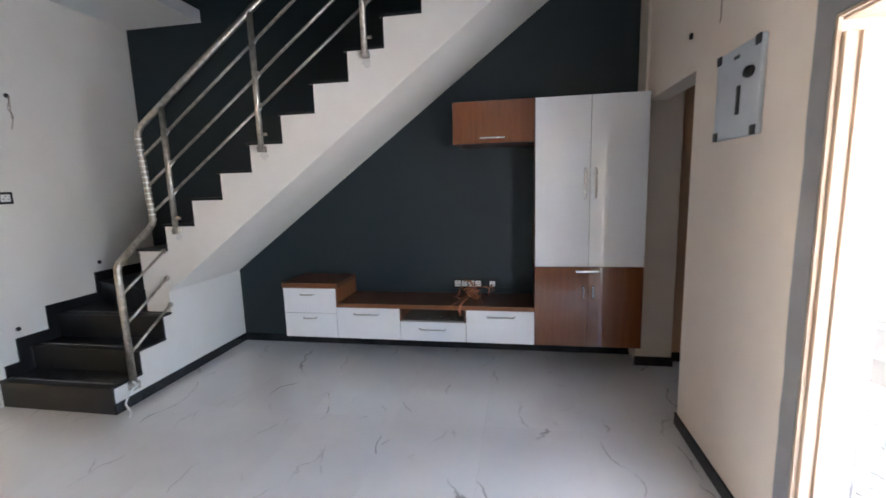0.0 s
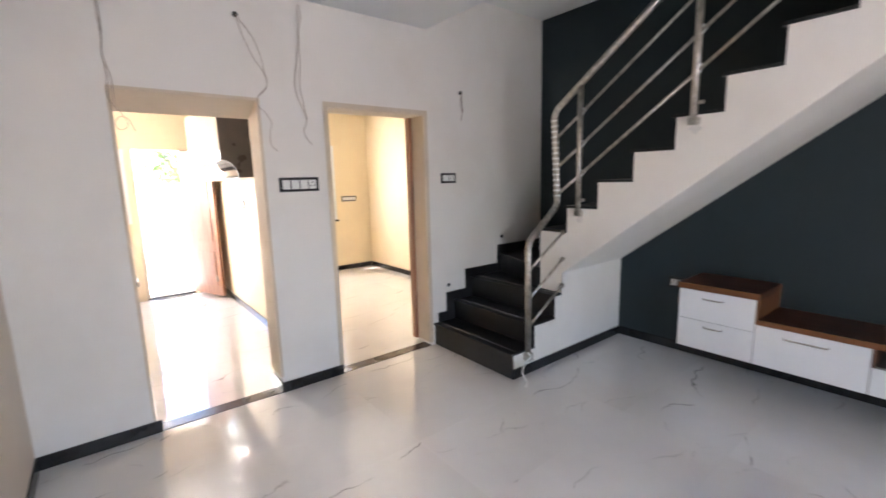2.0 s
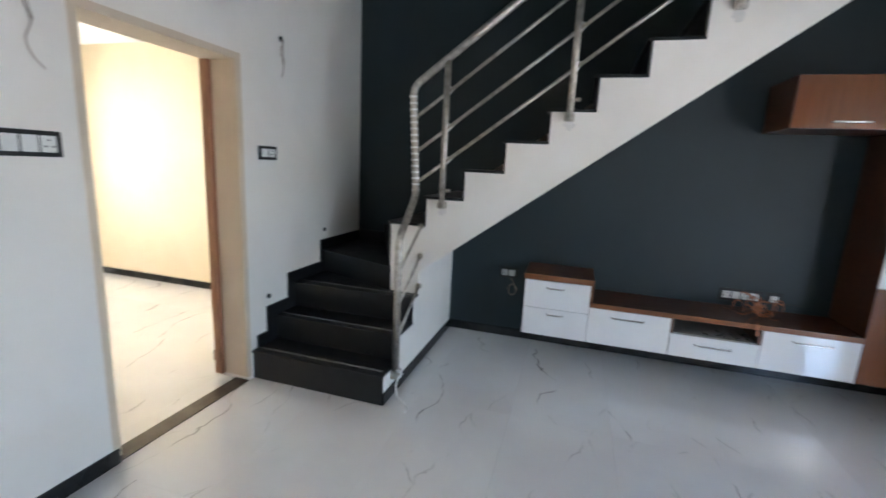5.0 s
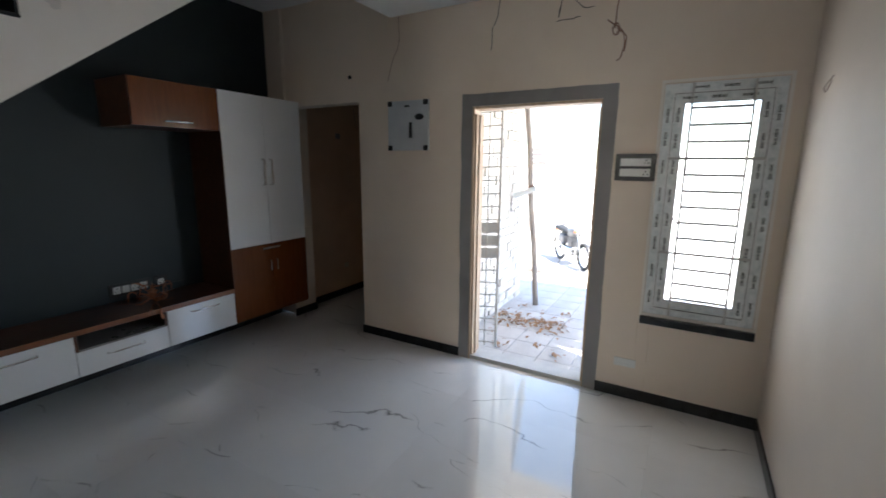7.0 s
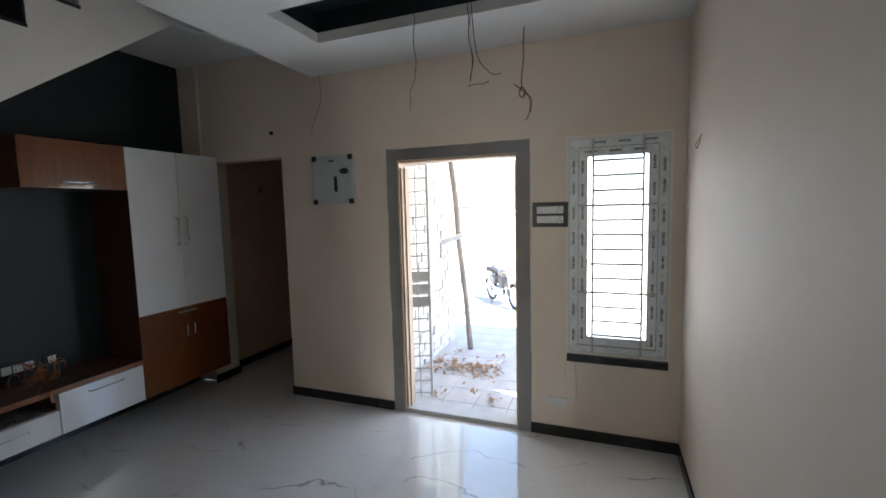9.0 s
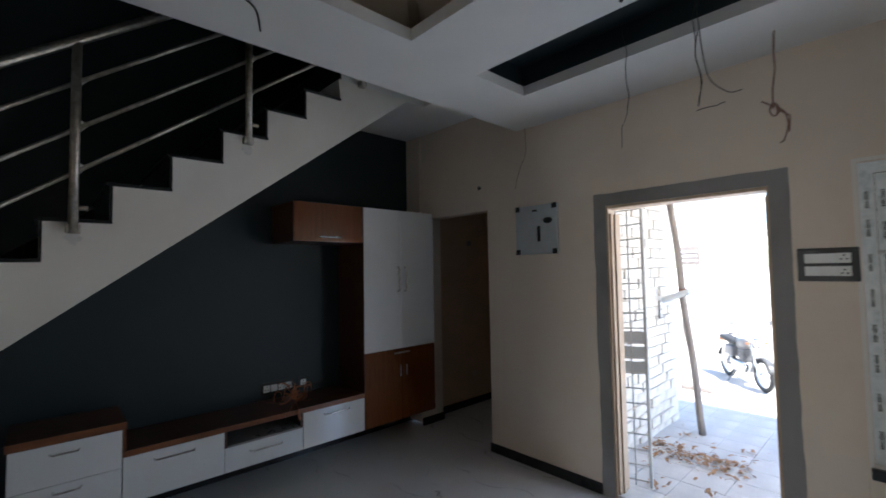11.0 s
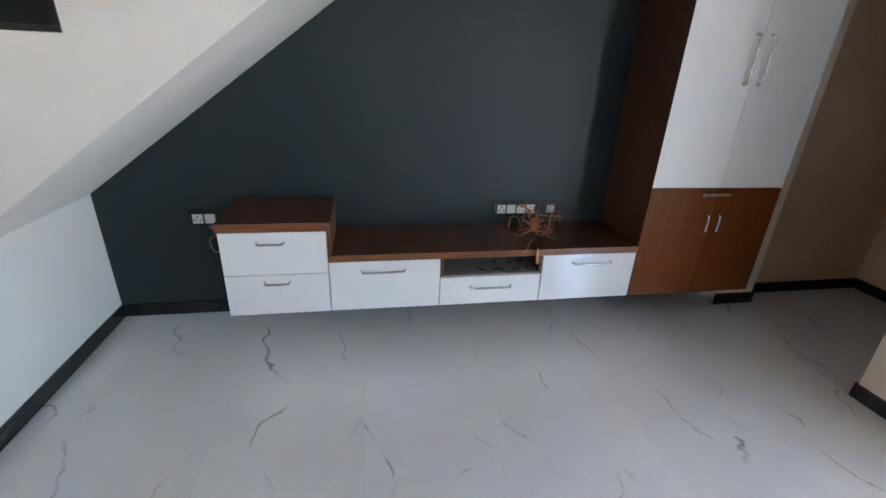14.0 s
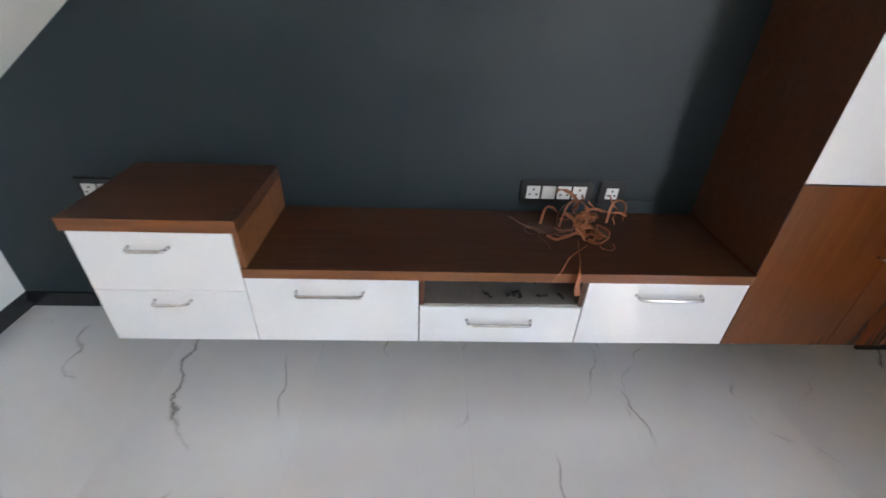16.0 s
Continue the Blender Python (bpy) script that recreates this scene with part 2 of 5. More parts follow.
def block(x0, x1, y0, y1, z0, z1, bev=0.0, bm=None, seg=2):
    """A box with softened edges; adds to bm when given."""
    b = bmesh.new()
    bmesh.ops.create_cube(b, size=1.0)
    for v in b.verts:
        v.co = Vector(((x0 + x1) / 2 + v.co.x * (x1 - x0), (y0 + y1) / 2 + v.co.y * (y1 - y0), (z0 + z1) / 2 + v.co.z * (z1 - z0)))
    if bev:
        bmesh.ops.bevel(b, geom=b.edges[:], offset=bev, segments=seg, affect="EDGES", profile=0.5)
    return merge(bm, b)


def merge(bm, b):
    if bm is None:
        return b
    me = bpy.data.meshes.new("tmp")
    b.to_mesh(me)
    b.free()
    bm.from_mesh(me)
    bpy.data.meshes.remove(me)
    return bm


def prism(poly, z0, z1, bm=None, bev=0.0):
    """A polygon in plan, extruded upwards."""
    b = bmesh.new()
    lo = [b.verts.new((x, y, z0)) for x, y in poly]
    hi = [b.verts.new((x, y, z1)) for x, y in poly]
    b.faces.new(lo[::-1])
    b.faces.new(hi)
    for i in range(len(poly)):
        j = (i + 1) % len(poly)
        b.faces.new((lo[i], lo[j], hi[j], hi[i]))
    if bev:
        bmesh.ops.bevel(b, geom=b.edges[:], offset=bev, segments=2, affect="EDGES")
    return merge(bm, b)


def tube(points, r, bm=None, sides=10, closed_ends=True):
    """A round bar swept along a line of points."""
    b = bmesh.new()
    pts = [Vector(p) for p in points]
    rings = []
    up = None
    for i, p in enumerate(pts):
        d = (pts[min(i + 1, len(pts) - 1)] - pts[max(i - 1, 0)]).normalized()
        if up is None:
            up = d.orthogonal().normalized()
        up = (up - d * up.dot(d)).normalized()
        side = d.cross(up)
        rings.append([b.verts.new(p + (up * math.cos(2 * math.pi * k / sides) + side * math.sin(2 * math.pi * k / sides)) * r) for k in range(sides)])
    for a, c in zip(rings, rings[1:]):
        for k in range(sides):
            b.faces.new((a[k], a[(k + 1) % sides], c[(k + 1) % sides], c[k]))
    if closed_ends:
        b.faces.new(rings[0][::-1])
        b.faces.new(rings[-1])
    return merge(bm, b)


def rounded(points, radius, steps=5):
    """The same line with its corners rounded."""
    pts = [Vector(p) for p in points]
    out = [pts[0]]
    for a, p, c in zip(pts, pts[1:], pts[2:]):
        u, w = (a - p), (c - p)
        k = min(radius, u.length * 0.45, w.length * 0.45)
        s, e = p + u.normalized() * k, p + w.normalized() * k
        for i in range(steps + 1):
            t = i / steps
            out.append(s.lerp(p, t).lerp(p.lerp(e, t), t))
    out.append(pts[-1])
    return out


def ribbon(pts, width, thick=0.0008, turn=0.0):
    """A thin flat strip along a line, slowly twisted."""
    bm = bmesh.new()
    pts = [Vector(p) for p in pts]
    rows = []
    for i, p in enumerate(pts):
        d = (pts[min(i + 1, len(pts) - 1)] - pts[max(i - 1, 0)]).normalized()
        s = d.cross(Vector((math.sin(turn + i * 0.11), math.cos(turn + i * 0.11), 0.35))).normalized()
        u = d.cross(s)
        rows.append([bm.verts.new(p + s * a * width / 2 + u * b * thick) for a, b in ((-1, -1), (1, -1), (1, 1), (-1, 1))])
    for r, q in zip(rows, rows[1:]):
        for k in range(4):
            bm.faces.new((r[k], r[(k + 1) % 4], q[(k + 1) % 4], q[k]))
    bm.faces.new(rows[0])
    bm.faces.new(rows[-1][::-1])
    return bm


def curl(start, heading, n, step, tight, rng, floor_z):
    """A line that curls as a stripped piece of insulation does."""
    p, a, e = Vector(start), heading, rng.uniform(0.0, 0.5)
    k = rng.uniform(-tight, tight)
    out = [p.copy()]
    for i in range(n):
        k += rng.uniform(-0.25, 0.25) * tight
        k = max(-tight, min(tight, k))
        a += k
        e = max(-0.7, min(0.7, e + rng.uniform(-0.3, 0.24)))
        p = p + Vector((math.cos(a) * math.cos(e), math.sin(a) * math.cos(e), math.sin(e))) * step
        p.z = max(p.z, floor_z)
        out.append(p.copy())
    return out


def wander(a, b, n, sway, rng, sag=0.0):
    """A loose line from a to b with random sway and sag."""
    a, b = Vector(a), Vector(b)
    ph = [rng.uniform(0, 6.28) for _ in range(6)]
    out = []
    for i in range(n + 1):
        t = i / n
        w = math.sin(math.pi * t) ** 0.6 * sway
        o = Vector((math.sin(7 * t + ph[0]) + 0.5 * math.sin(17 * t + ph[1]), math.sin(6 * t + ph[2]) + 0.5 * math.sin(15 * t + ph[3]), 0.5 * math.sin(9 * t + ph[4]))) * w
        out.append(a.lerp(b, t) + o - Vector((0, 0, sag * math.sin(math.pi * t))))
    return out


def wall(name, axis, p0, p1, a0, a1, z0, z1, mat, openings=(), label="", category="wall"):
    """A wall with thickness p0..p1 across axis, along a0..a1, with openings (a0, a1, z0, z1) cut through."""
    As = sorted({a0, a1, *[v for o in openings for v in o[:2]]})
    Zs = sorted({z0, z1, *[v for o in openings for v in o[2:]]})
    As, Zs = [a for a in As if a0 <= a <= a1], [z for z in Zs if z0 <= z <= z1]

    def solid(i, j):
        if not (0 <= i < len(As) - 1 and 0 <= j < len(Zs) - 1):
            return False
        a, z = (As[i] + As[i + 1]) / 2, (Zs[j] + Zs[j + 1]) / 2
        return not any(o[0] < a < o[1] and o[2] < z < o[3] for o in openings)

    bm = bmesh.new()
    cache = {}

    def vert(p, a, z):
        k = (p, a, z)
        if k not in cache:
            cache[k] = bm.verts.new((p, a, z) if axis == "x" else (a, p, z))
        return cache[k]

    for i in range(len(As) - 1):
        for j in range(len(Zs) - 1):
            if not solid(i, j):
                continue
            l_, r_, d_, u_ = As[i], As[i + 1], Zs[j], Zs[j + 1]
            for p in (p0, p1):
                bm.faces.new([vert(p, a, z) for a, z in ((l_, d_), (r_, d_), (r_, u_), (l_, u_))])
            for di, dj, e in ((-1, 0, ((l_, d_), (l_, u_))), (1, 0, ((r_, d_), (r_, u_))), (0, -1, ((l_, d_), (r_, d_))), (0, 1, ((l_, u_), (r_, u_)))):
                if not solid(i + di, j + dj):
                    (aa, az), (ba, bz) = e
                    bm.faces.new((vert(p0, aa, az), vert(p0, ba, bz), vert(p1, ba, bz), vert(p1, aa, az)))
    return tagged(finish(name, bm, mat), label, category, kind="structure")


def struct(name, bm, mat, label, category, smooth=False):
    return tagged(finish(name, bm, mat, smooth), label, category, kind="structure")


# ---------------- plan ----------------
XE, XW, YS, YN = 0.12, -4.63, 0.24, 4.50     # inner faces of the living room
TE, TW = 0.14, 0.23                          # thickness of the front and the inner wall
ZF, ZS = 2.74, 3.03                          # false ceiling and slab above
DOOR = (1.295, 2.235, -0.12, 2.01)
WIN = (0.33, 0.94, 0.60, 2.07)
KIT = (0.79, 1.59, -0.12, 2.058)
BED = (2.065, 2.95, -0.12, 2.055)
XB = -8.47                                   # far wall of kitchen and bedroom
YK = 1.95                                    # kitchen side wall
ZTOP = 5.6
YF0 = 3.60                                   # edge of the stair flight
FZ = -0.025                                  # finished floor

wall("wall_east", "x", XE, XE + TE, YS - 0.2, 3.35, -0.12, ZTOP, CREAM, [DOOR, WIN], "cream painted plaster wall round the open front door")
struct("lintel_wall", block(XE, XE + TE, 3.35, YN, 2.11, ZTOP), CREAM, "cream plaster wall above the passage opening", "wall")
wall("wall_south", "y", YS - 0.2, YS, XB - 0.2, XE, -0.12, ZTOP, CREAM, [], "plain cream painted plaster wall")
wall("wall_west", "x", XW - TW, XW, YS, YN, -0.12, ZTOP, WARMWHITE, [KIT, BED], "white wall with two door openings, tinted for warm bounced light")
wall("wall_north", "y", YN, YN + 0.2, XW, 0.16, -0.12, ZTOP, DARK, [], "blue-black painted feature wall behind the stairs")
struct("wall_pillar", block(0.10, 0.38, 4.27, 4.50, 0.0, 3.0), CREAM, "cream plaster pillar beside the wardrobe", "pillar")

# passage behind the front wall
wall("passage_wall_north", "y", 4.39, 4.60, 0.38, 1.62, -0.12, 2.9, DIMBUFF, [], "plastered side passage wall, browned for its dim light")
wall("passage_wall_east", "x", 1.42, 1.62, 2.9, 4.39, -0.12, 2.9, DIMBUFF, [(3.35, 4.1, -0.12, 2.05)], "plastered side passage end wall, browned for its dim light")
wall("passage_wall_south", "y", 3.15, 3.35, XE + TE, 1.42, -0.12, 2.9, DIMBUFF, [], "plastered side passage wall, browned for its dim light")
struct("passage_ceiling", block(XE + TE, 1.62, 2.9, 4.6, 2.9, 3.0), CEIL, "pale passage ceiling", "ceiling")
# Added block, unseen behind the door leaf, closing the doorway.
struct("passage_closing_wall", block(1.64, 1.70, 2.9, 4.6, -0.12, 2.9), CREAM, "unseen cream wall added to close the inner doorway", "wall")

# kitchen and bedroom
wall("wall_far_west", "x", XB - 0.2, XB, YS, YN + 0.2, -0.12, 3.0, WARMCREAM, [(1.04, 1.62, -0.12, 1.98), (0.42, 0.98, 1.02, 1.98), (0.42, 1.585, 2.535, 2.605), (2.95, 3.84, 0.86, 2.09)], "cream outer wall with back door and windows")
wall("partition_wall", "y", YK, YK + 0.10, XB, XW - TW, -0.12, 3.0, WARMCREAM, [], "cream wall between kitchen and bedroom")
wall("bedroom_wall_north", "y", 4.47, 4.70, XB, XW - TW, -0.12, 3.0, WARMCREAM, [], "sunlit cream bedroom wall")
struct("bedroom_wall_stub", block(-5.07, XW - TW, 3.11, 4.47, 0.0, 3.0), WARMCREAM, "cream wall stub beside the bedroom door", "wall")
struct("back_rooms_ceiling", block(XB - 0.2, XW - TW, YS - 0.2, 4.7, 2.62, 2.80), CEIL, "white ceiling of kitchen and bedroom", "ceiling")

# slab, stairwell and the closed storey above
slab = block(XW, -3.81, YS, YN, 3.09, 3.20)
slab = block(-3.81, XE, YS, 3.05, 3.09, 3.20, bm=slab)
struct("ceiling_slab", slab, CEIL, "white painted slab beside the stairwell", "ceiling")
struct("ceiling_slab_east", block(-0.40, XE, 3.05, YF0, 3.0, 3.20, bm=block(-1.205, XE, YF0, YN, 3.0, 3.20)), CEIL, "white painted slab above the wardrobe", "ceiling")
struct("landing_riser", block(-1.2185, -1.2055, YF0 + 0.004, YN - 0.002, 3.0, 3.206), DUSTY, "black granite riser at the stair head", "stair riser")
# Unseen wall and roof, added to keep the sky out of the stairwell.
struct("upper_closing_wall", block(XW, XE, 2.75, 2.9, 3.2, ZTOP), WHITE, "unseen wall added to close the storey above", "wall")
struct("upper_closing_roof", block(XW - 0.3, XE + 0.3, YS - 0.2, YN + 0.2, ZTOP, ZTOP + 0.15), CEIL, "unseen roof added to close the stairwell", "ceiling")


# false ceiling with a cove and a dark slot
def false_ceiling():
    holes = [(-4.15, -1.465, 0.80, 2.45), (-0.93, -0.455, 0.647, 2.50)]
    xs = sorted({XW, XE, *[h[0] for h in holes], *[h[1] for h in holes]})
    ys = sorted({YS, 3.0, *[h[2] for h in holes], *[h[3] for h in holes]})
    bm = bmesh.new()
    for i in range(len(xs) - 1):
        for j in range(len(ys) - 1):
            x, y = (xs[i] + xs[i + 1]) / 2, (ys[j] + ys[j + 1]) / 2
            if any(h[0] < x < h[1] and h[2] < y < h[3] for h in holes):
                continue
            block(xs[i], xs[i + 1], ys[j], ys[j + 1], ZF, ZF + 0.065, bm=bm)
    bmesh.ops.remove_doubles(bm, verts=bm.verts[:], dist=1e-4)
    struct("ceiling", bm, CEIL, "white gypsum false ceiling with a cove and a slot", "ceiling")
    struct("ceiling_fascia", block(XW, XE, 2.985, 3.0 - 0.002, ZF + 0.065, 3.09), CEIL, "white edge of the gypsum false ceiling", "ceiling")
    slot = bmesh.new()
    x0, x1, y0, y1 = holes[1]
    block(x0 - 0.02, x0, y0 - 0.02, y1 + 0.02, ZF + 0.067, 2.95, bm=slot)
    block(x1, x1 + 0.02, y0 - 0.02, y1 + 0.02, ZF + 0.067, 2.95, bm=slot)
    block(x0, x1, y0 - 0.02, y0, ZF + 0.067, 2.95, bm=slot)
    block(x0, x1, y1, y1 + 0.02, ZF + 0.067, 2.95, bm=slot)
    block(x0, x1, y0, y1, 2.93, 2.95, bm=slot)
    struct("ceiling_slot", slot, DARK, "blue-black painted recess in the false ceiling", "ceiling")
    # pale coved tray: sloping panels with flat ribs round a raised middle
    tray = bmesh.new()
    x0, x1, y0, y1 = -4.45, -1.12, 0.50, 2.78
    ins = 0.62
    outer = [(x0, y0, 2.815), (x1, y0, 2.815), (x1, y1, 2.815), (x0, y1, 2.815)]
    inner = [(x0 + ins, y0 + ins, 3.05), (x1 - ins, y0 + ins, 3.05), (x1 - ins, y1 - ins, 3.05), (x0 + ins, y1 - ins, 3.05)]
    ov, iv = [tray.verts.new(p) for p in outer], [tray.verts.new(p) for p in inner]
    ov2, iv2 = [tray.verts.new((p[0], p[1], p[2] + 0.02)) for p in outer], [tray.verts.new((p[0], p[1], 3.07)) for p in inner]
    for k in range(4):
        m = (k + 1) % 4
        tray.faces.new((ov[k], ov[m], iv[m], iv[k]))
        tray.faces.new((ov2[k], iv2[k], iv2[m], ov2[m]))
        tray.faces.new((ov[k], ov2[k], ov2[m], ov[m]))
    tray.faces.new(iv)
    tray.faces.new(iv2[::-1])
    for k in range(4):
        m = (k + 1) % 4
        cnt = 5 if k % 2 == 0 else 3
        for q in range(cnt + 1):
            t = q / cnt
            a, c = Vector(outer[k]).lerp(Vector(outer[m]), t), Vector(inner[k]).lerp(Vector(inner[m]), t)
            tube([a + (c - a) * 0.02, a + (c - a) * 0.5 - Vector((0, 0, 0.004)), c], 0.034, bm=tray, sides=4)
        a, c = Vector(outer[k]).lerp(Vector(inner[k]), 0.55), Vector(outer[m]).lerp(Vector(inner[m]), 0.55)
        tube([a, a.lerp(c, 0.5), c], 0.022, bm=tray, sides=4)
    struct("ceiling_tray", tray, TRAY, "stained beige plaster tray with ribs inside the cove", "ceiling")


false_ceiling()


# ---------------- skirting, thresholds, floor base ----------------
SK = 0.012
for nm, b in (("skirting_east", (XE - SK, XE, 2.325, 3.35, FZ, FZ + 0.078)), ("skirting_east_window", (XE - SK, XE, YS, 1.205, FZ, FZ + 0.078)),
              ("skirting_pillar_end", (XE - SK, XE + TE, 3.35, 3.35 + SK, FZ, FZ + 0.078)),
              ("skirting_south", (XW, XE, YS, YS + SK, FZ, FZ + 0.078)), ("skirting_west_corner", (XW, XW + SK, YS + SK, 0.83, FZ, FZ + 0.078)),
              ("skirting_west_pier", (XW, XW + SK, 1.59, 2.065, FZ, FZ + 0.078)), ("skirting_pier_return", (XW - TW, XW + SK, 1.59 - SK, 1.59, FZ, FZ + 0.078)),
              ("skirting_north", (-3.66, 0.10, YN - SK, YN, FZ, FZ + 0.078)),
              ("skirting_stair_side", (-3.66, -3.66 + SK, 2.997, YN - SK, FZ, FZ + 0.078)),
              ("skirting_pillar", (0.09, 0.39, 4.255, 4.27, FZ, FZ + 0.078)), ("skirting_passage", (0.39, 1.42, 4.375, 4.39, FZ, FZ + 0.078)),
              ("skirting_passage_east", (1.405, 1.42, 4.1, 4.375, FZ, FZ + 0.078)),
              ("skirting_kitchen", (-8.3, XW - TW, YK - SK, YK, FZ, FZ + 0.078)), ("skirting_bedroom_north", (XB, -5.07, 4.47 - SK, 4.47, FZ, FZ + 0.078)),
              ("skirting_bedroom_west", (XB, XB + SK, 2.05, 4.45, FZ, FZ + 0.078)), ("skirting_stub", (-5.08, XW - TW, 3.10, 3.11, FZ, FZ + 0.078))):
    struct(nm, block(*b, bev=0.002), GRANITE, "black granite skirting along the wall", "skirting")
for nm, b in (("threshold_kitchen", (XW - 0.11, XW, KIT[0], KIT[1], FZ - 0.02, FZ + 0.004)), ("threshold_bedroom", (XW - 0.11, XW, BED[0], BED[1], FZ - 0.02, FZ + 0.004))):
    struct(nm, block(*b, bev=0.001), plain("brown_granite", (0.05, 0.038, 0.032), (0.10, 0.08, 0.07), 0.2, 8.0), "dark brown granite threshold strip", "threshold")
struct("floor_base", block(XE + TE, 1.62, 3.15, 4.6, -0.14, FZ - 0.014, bm=block(XB, XE + TE, YS, 4.6, -0.14, FZ - 0.014)), GROUT, "grey bedding under the floor tiles", "floor")


# ---------------- staircase ----------------
RISE, RUN, XR, YF = 0.1985, 0.2665, -3.62, 3.585
XSIDE = -3.66


def staircase():
    st = thing("staircase", (-3.0, 4.0, 0.0), "white plastered staircase with dusty black granite steps", "staircase")
    # lower turn: plan of each step and its top
    lower = [([(XW, 3.01), (XSIDE, 3.01), (XSIDE, YN), (XW, YN)], FZ, 0.18),
             ([(XW, 3.25), (XSIDE, 3.25), (XSIDE, YN), (XW, YN)], 0.162, 0.36),
             ([(XW, 3.47), (XSIDE, 3.50), (XSIDE, YN), (XW, YN)], 0.342, 0.55),
             ([(XW, 3.88), (-3.88, 3.60), (-3.88, YN), (XW, YN)], 0.532, 0.735),
             ([(-3.88, 3.60), (-3.88, YN), (-4.33, YN)], 0.717, 0.905)]
    for k, (poly, z0, z1) in enumerate(lower):
        part("step_core", prism(poly, z0, z1 - 0.018), WHITE, st)
        a, b = Vector((*poly[0], 0)), Vector((*poly[1], 0))
        if k == 4:
            a, b = Vector((*poly[2], 0)), Vector((*poly[0], 0))
        d = (b - a).normalized()
        nrm = Vector((d.y, -d.x, 0))
        f0, f1 = a + nrm * 0.013, b + nrm * 0.013
        part("riser", prism([(f0.x, f0.y), (f1.x, f1.y), (b.x, b.y), (a.x, a.y)], z0 if k == 0 else z0 + 0.018, z1 - 0.018), DUSTY, st)
        t0, t1 = a + nrm * 0.03, b + nrm * 0.03
        if k < 3:
            ny = lower[k + 1][0][0][1]
            ny1 = lower[k + 1][0][1][1] if k < 2 else 3.60
            top = [(t0.x, t0.y), (t1.x + 0.006, t1.y), (t1.x + 0.006, ny1), (b.x if k < 2 else -3.88, ny1), (a.x, ny)]
            if k == 2:
                top = [(t0.x, t0.y), (t1.x + 0.006, t1.y), (t1.x + 0.006, 3.583), (-3.88, 3.59), (a.x, 3.87)]
        elif k == 3:
            top = [(t0.x, t0.y), (t1.x, t1.y), (-3.88, 3.60), (-4.33, YN), (XW, YN)]
        else:
            top = [(t0.x, t0.y), (t1.x, t1.y), (-3.88, 3.60), (-3.88, YN)]
        part("tread", prism(top, z1 - 0.018, z1, bev=0.003), DUSTY, st)
    for y, z in ((3.04, 0.18), (3.28, 0.36), (3.53, 0.55)):
        for dy in (0.0, 0.012):
            part("nosing_line", block(XW + 0.02, XSIDE - 0.02, y + dy, y + dy + 0.003, z - 0.001, z + 0.0012), GROUT, st, "dusty nosing groove")
    part("side_wall", prism([(-3.88, YF), (XSIDE, YF), (XSIDE, YN), (-3.88, YN)], 0.532, 0.735), WHITE, st)
    # upper flight
    n = 10
    pts = [(-3.885, 0.735), (XSIDE, 0.715), (-1.10, 0.712 + 0.746 * 2.56), (-0.595, 3.0), (-1.238, 3.0)]
    for k in range(n - 1, 0, -1):
        xf = XR + RUN * (k - 1)
        z = 1.069 + RISE * k - 0.018
        pts += [(xf + RUN, z), (xf, z)]
    pts += [(XR, 1.051), (-3.885, 1.051)]
    clean = [p for i, p in enumerate(pts) if i == 0 or p != pts[i - 1]]
    bm = bmesh.new()
    a = [bm.verts.new((x, YF, z)) for x, z in clean]
    b = [bm.verts.new((x, YN, z)) for x, z in clean]
    bm.faces.new(a)
    bm.faces.new(b[::-1])
    for i in range(len(clean)):
        j = (i + 1) % len(clean)
        bm.faces.new((a[i], b[i], b[j], a[j]))
    bmesh.ops.triangulate(bm, faces=[f for f in bm.faces if len(f.verts) > 4])
    part("flight_body", bm, WHITE, st, "white plastered flight with a sloping soffit")
    for k in range(n):
        xf = XR + RUN * (k - 1) if k else -3.885
        z = 1.069 + RISE * k
        xb = XR + RUN * k if k else XR
        part("riser", block(xf - 0.013, xf - 0.001, YF + 0.004, YN, z - RISE, z - 0.018), DUSTY, st)
        part("tread", block(xf - 0.028, min(xb, -1.0), YF - 0.008, YN, z - 0.018, z, bev=0.003), DUSTY, st)
    # stepped skirting along the walls
    for y0, yr, y1, zp, z in ((3.04, 3.05, 3.14, 0.18, 0.18), (3.14, 3.237, 3.38, 0.18, 0.36), (3.38, 3.46, 3.82, 0.36, 0.55), (3.82, 3.872, YN - 0.012, 0.55, 0.735)):
        bm = block(XW, XW + 0.012, y0, yr, zp, z + 0.088)
        block(XW, XW + 0.012, yr, y1, z, z + 0.088, bm=bm)
        part("step_skirting", bm, DUSTY, st)
    part("step_skirting", block(XW + 0.012, -4.33, YN - 0.012, YN, 0.735, 0.83, bev=0.002), DUSTY, st)
    return st


staircase()


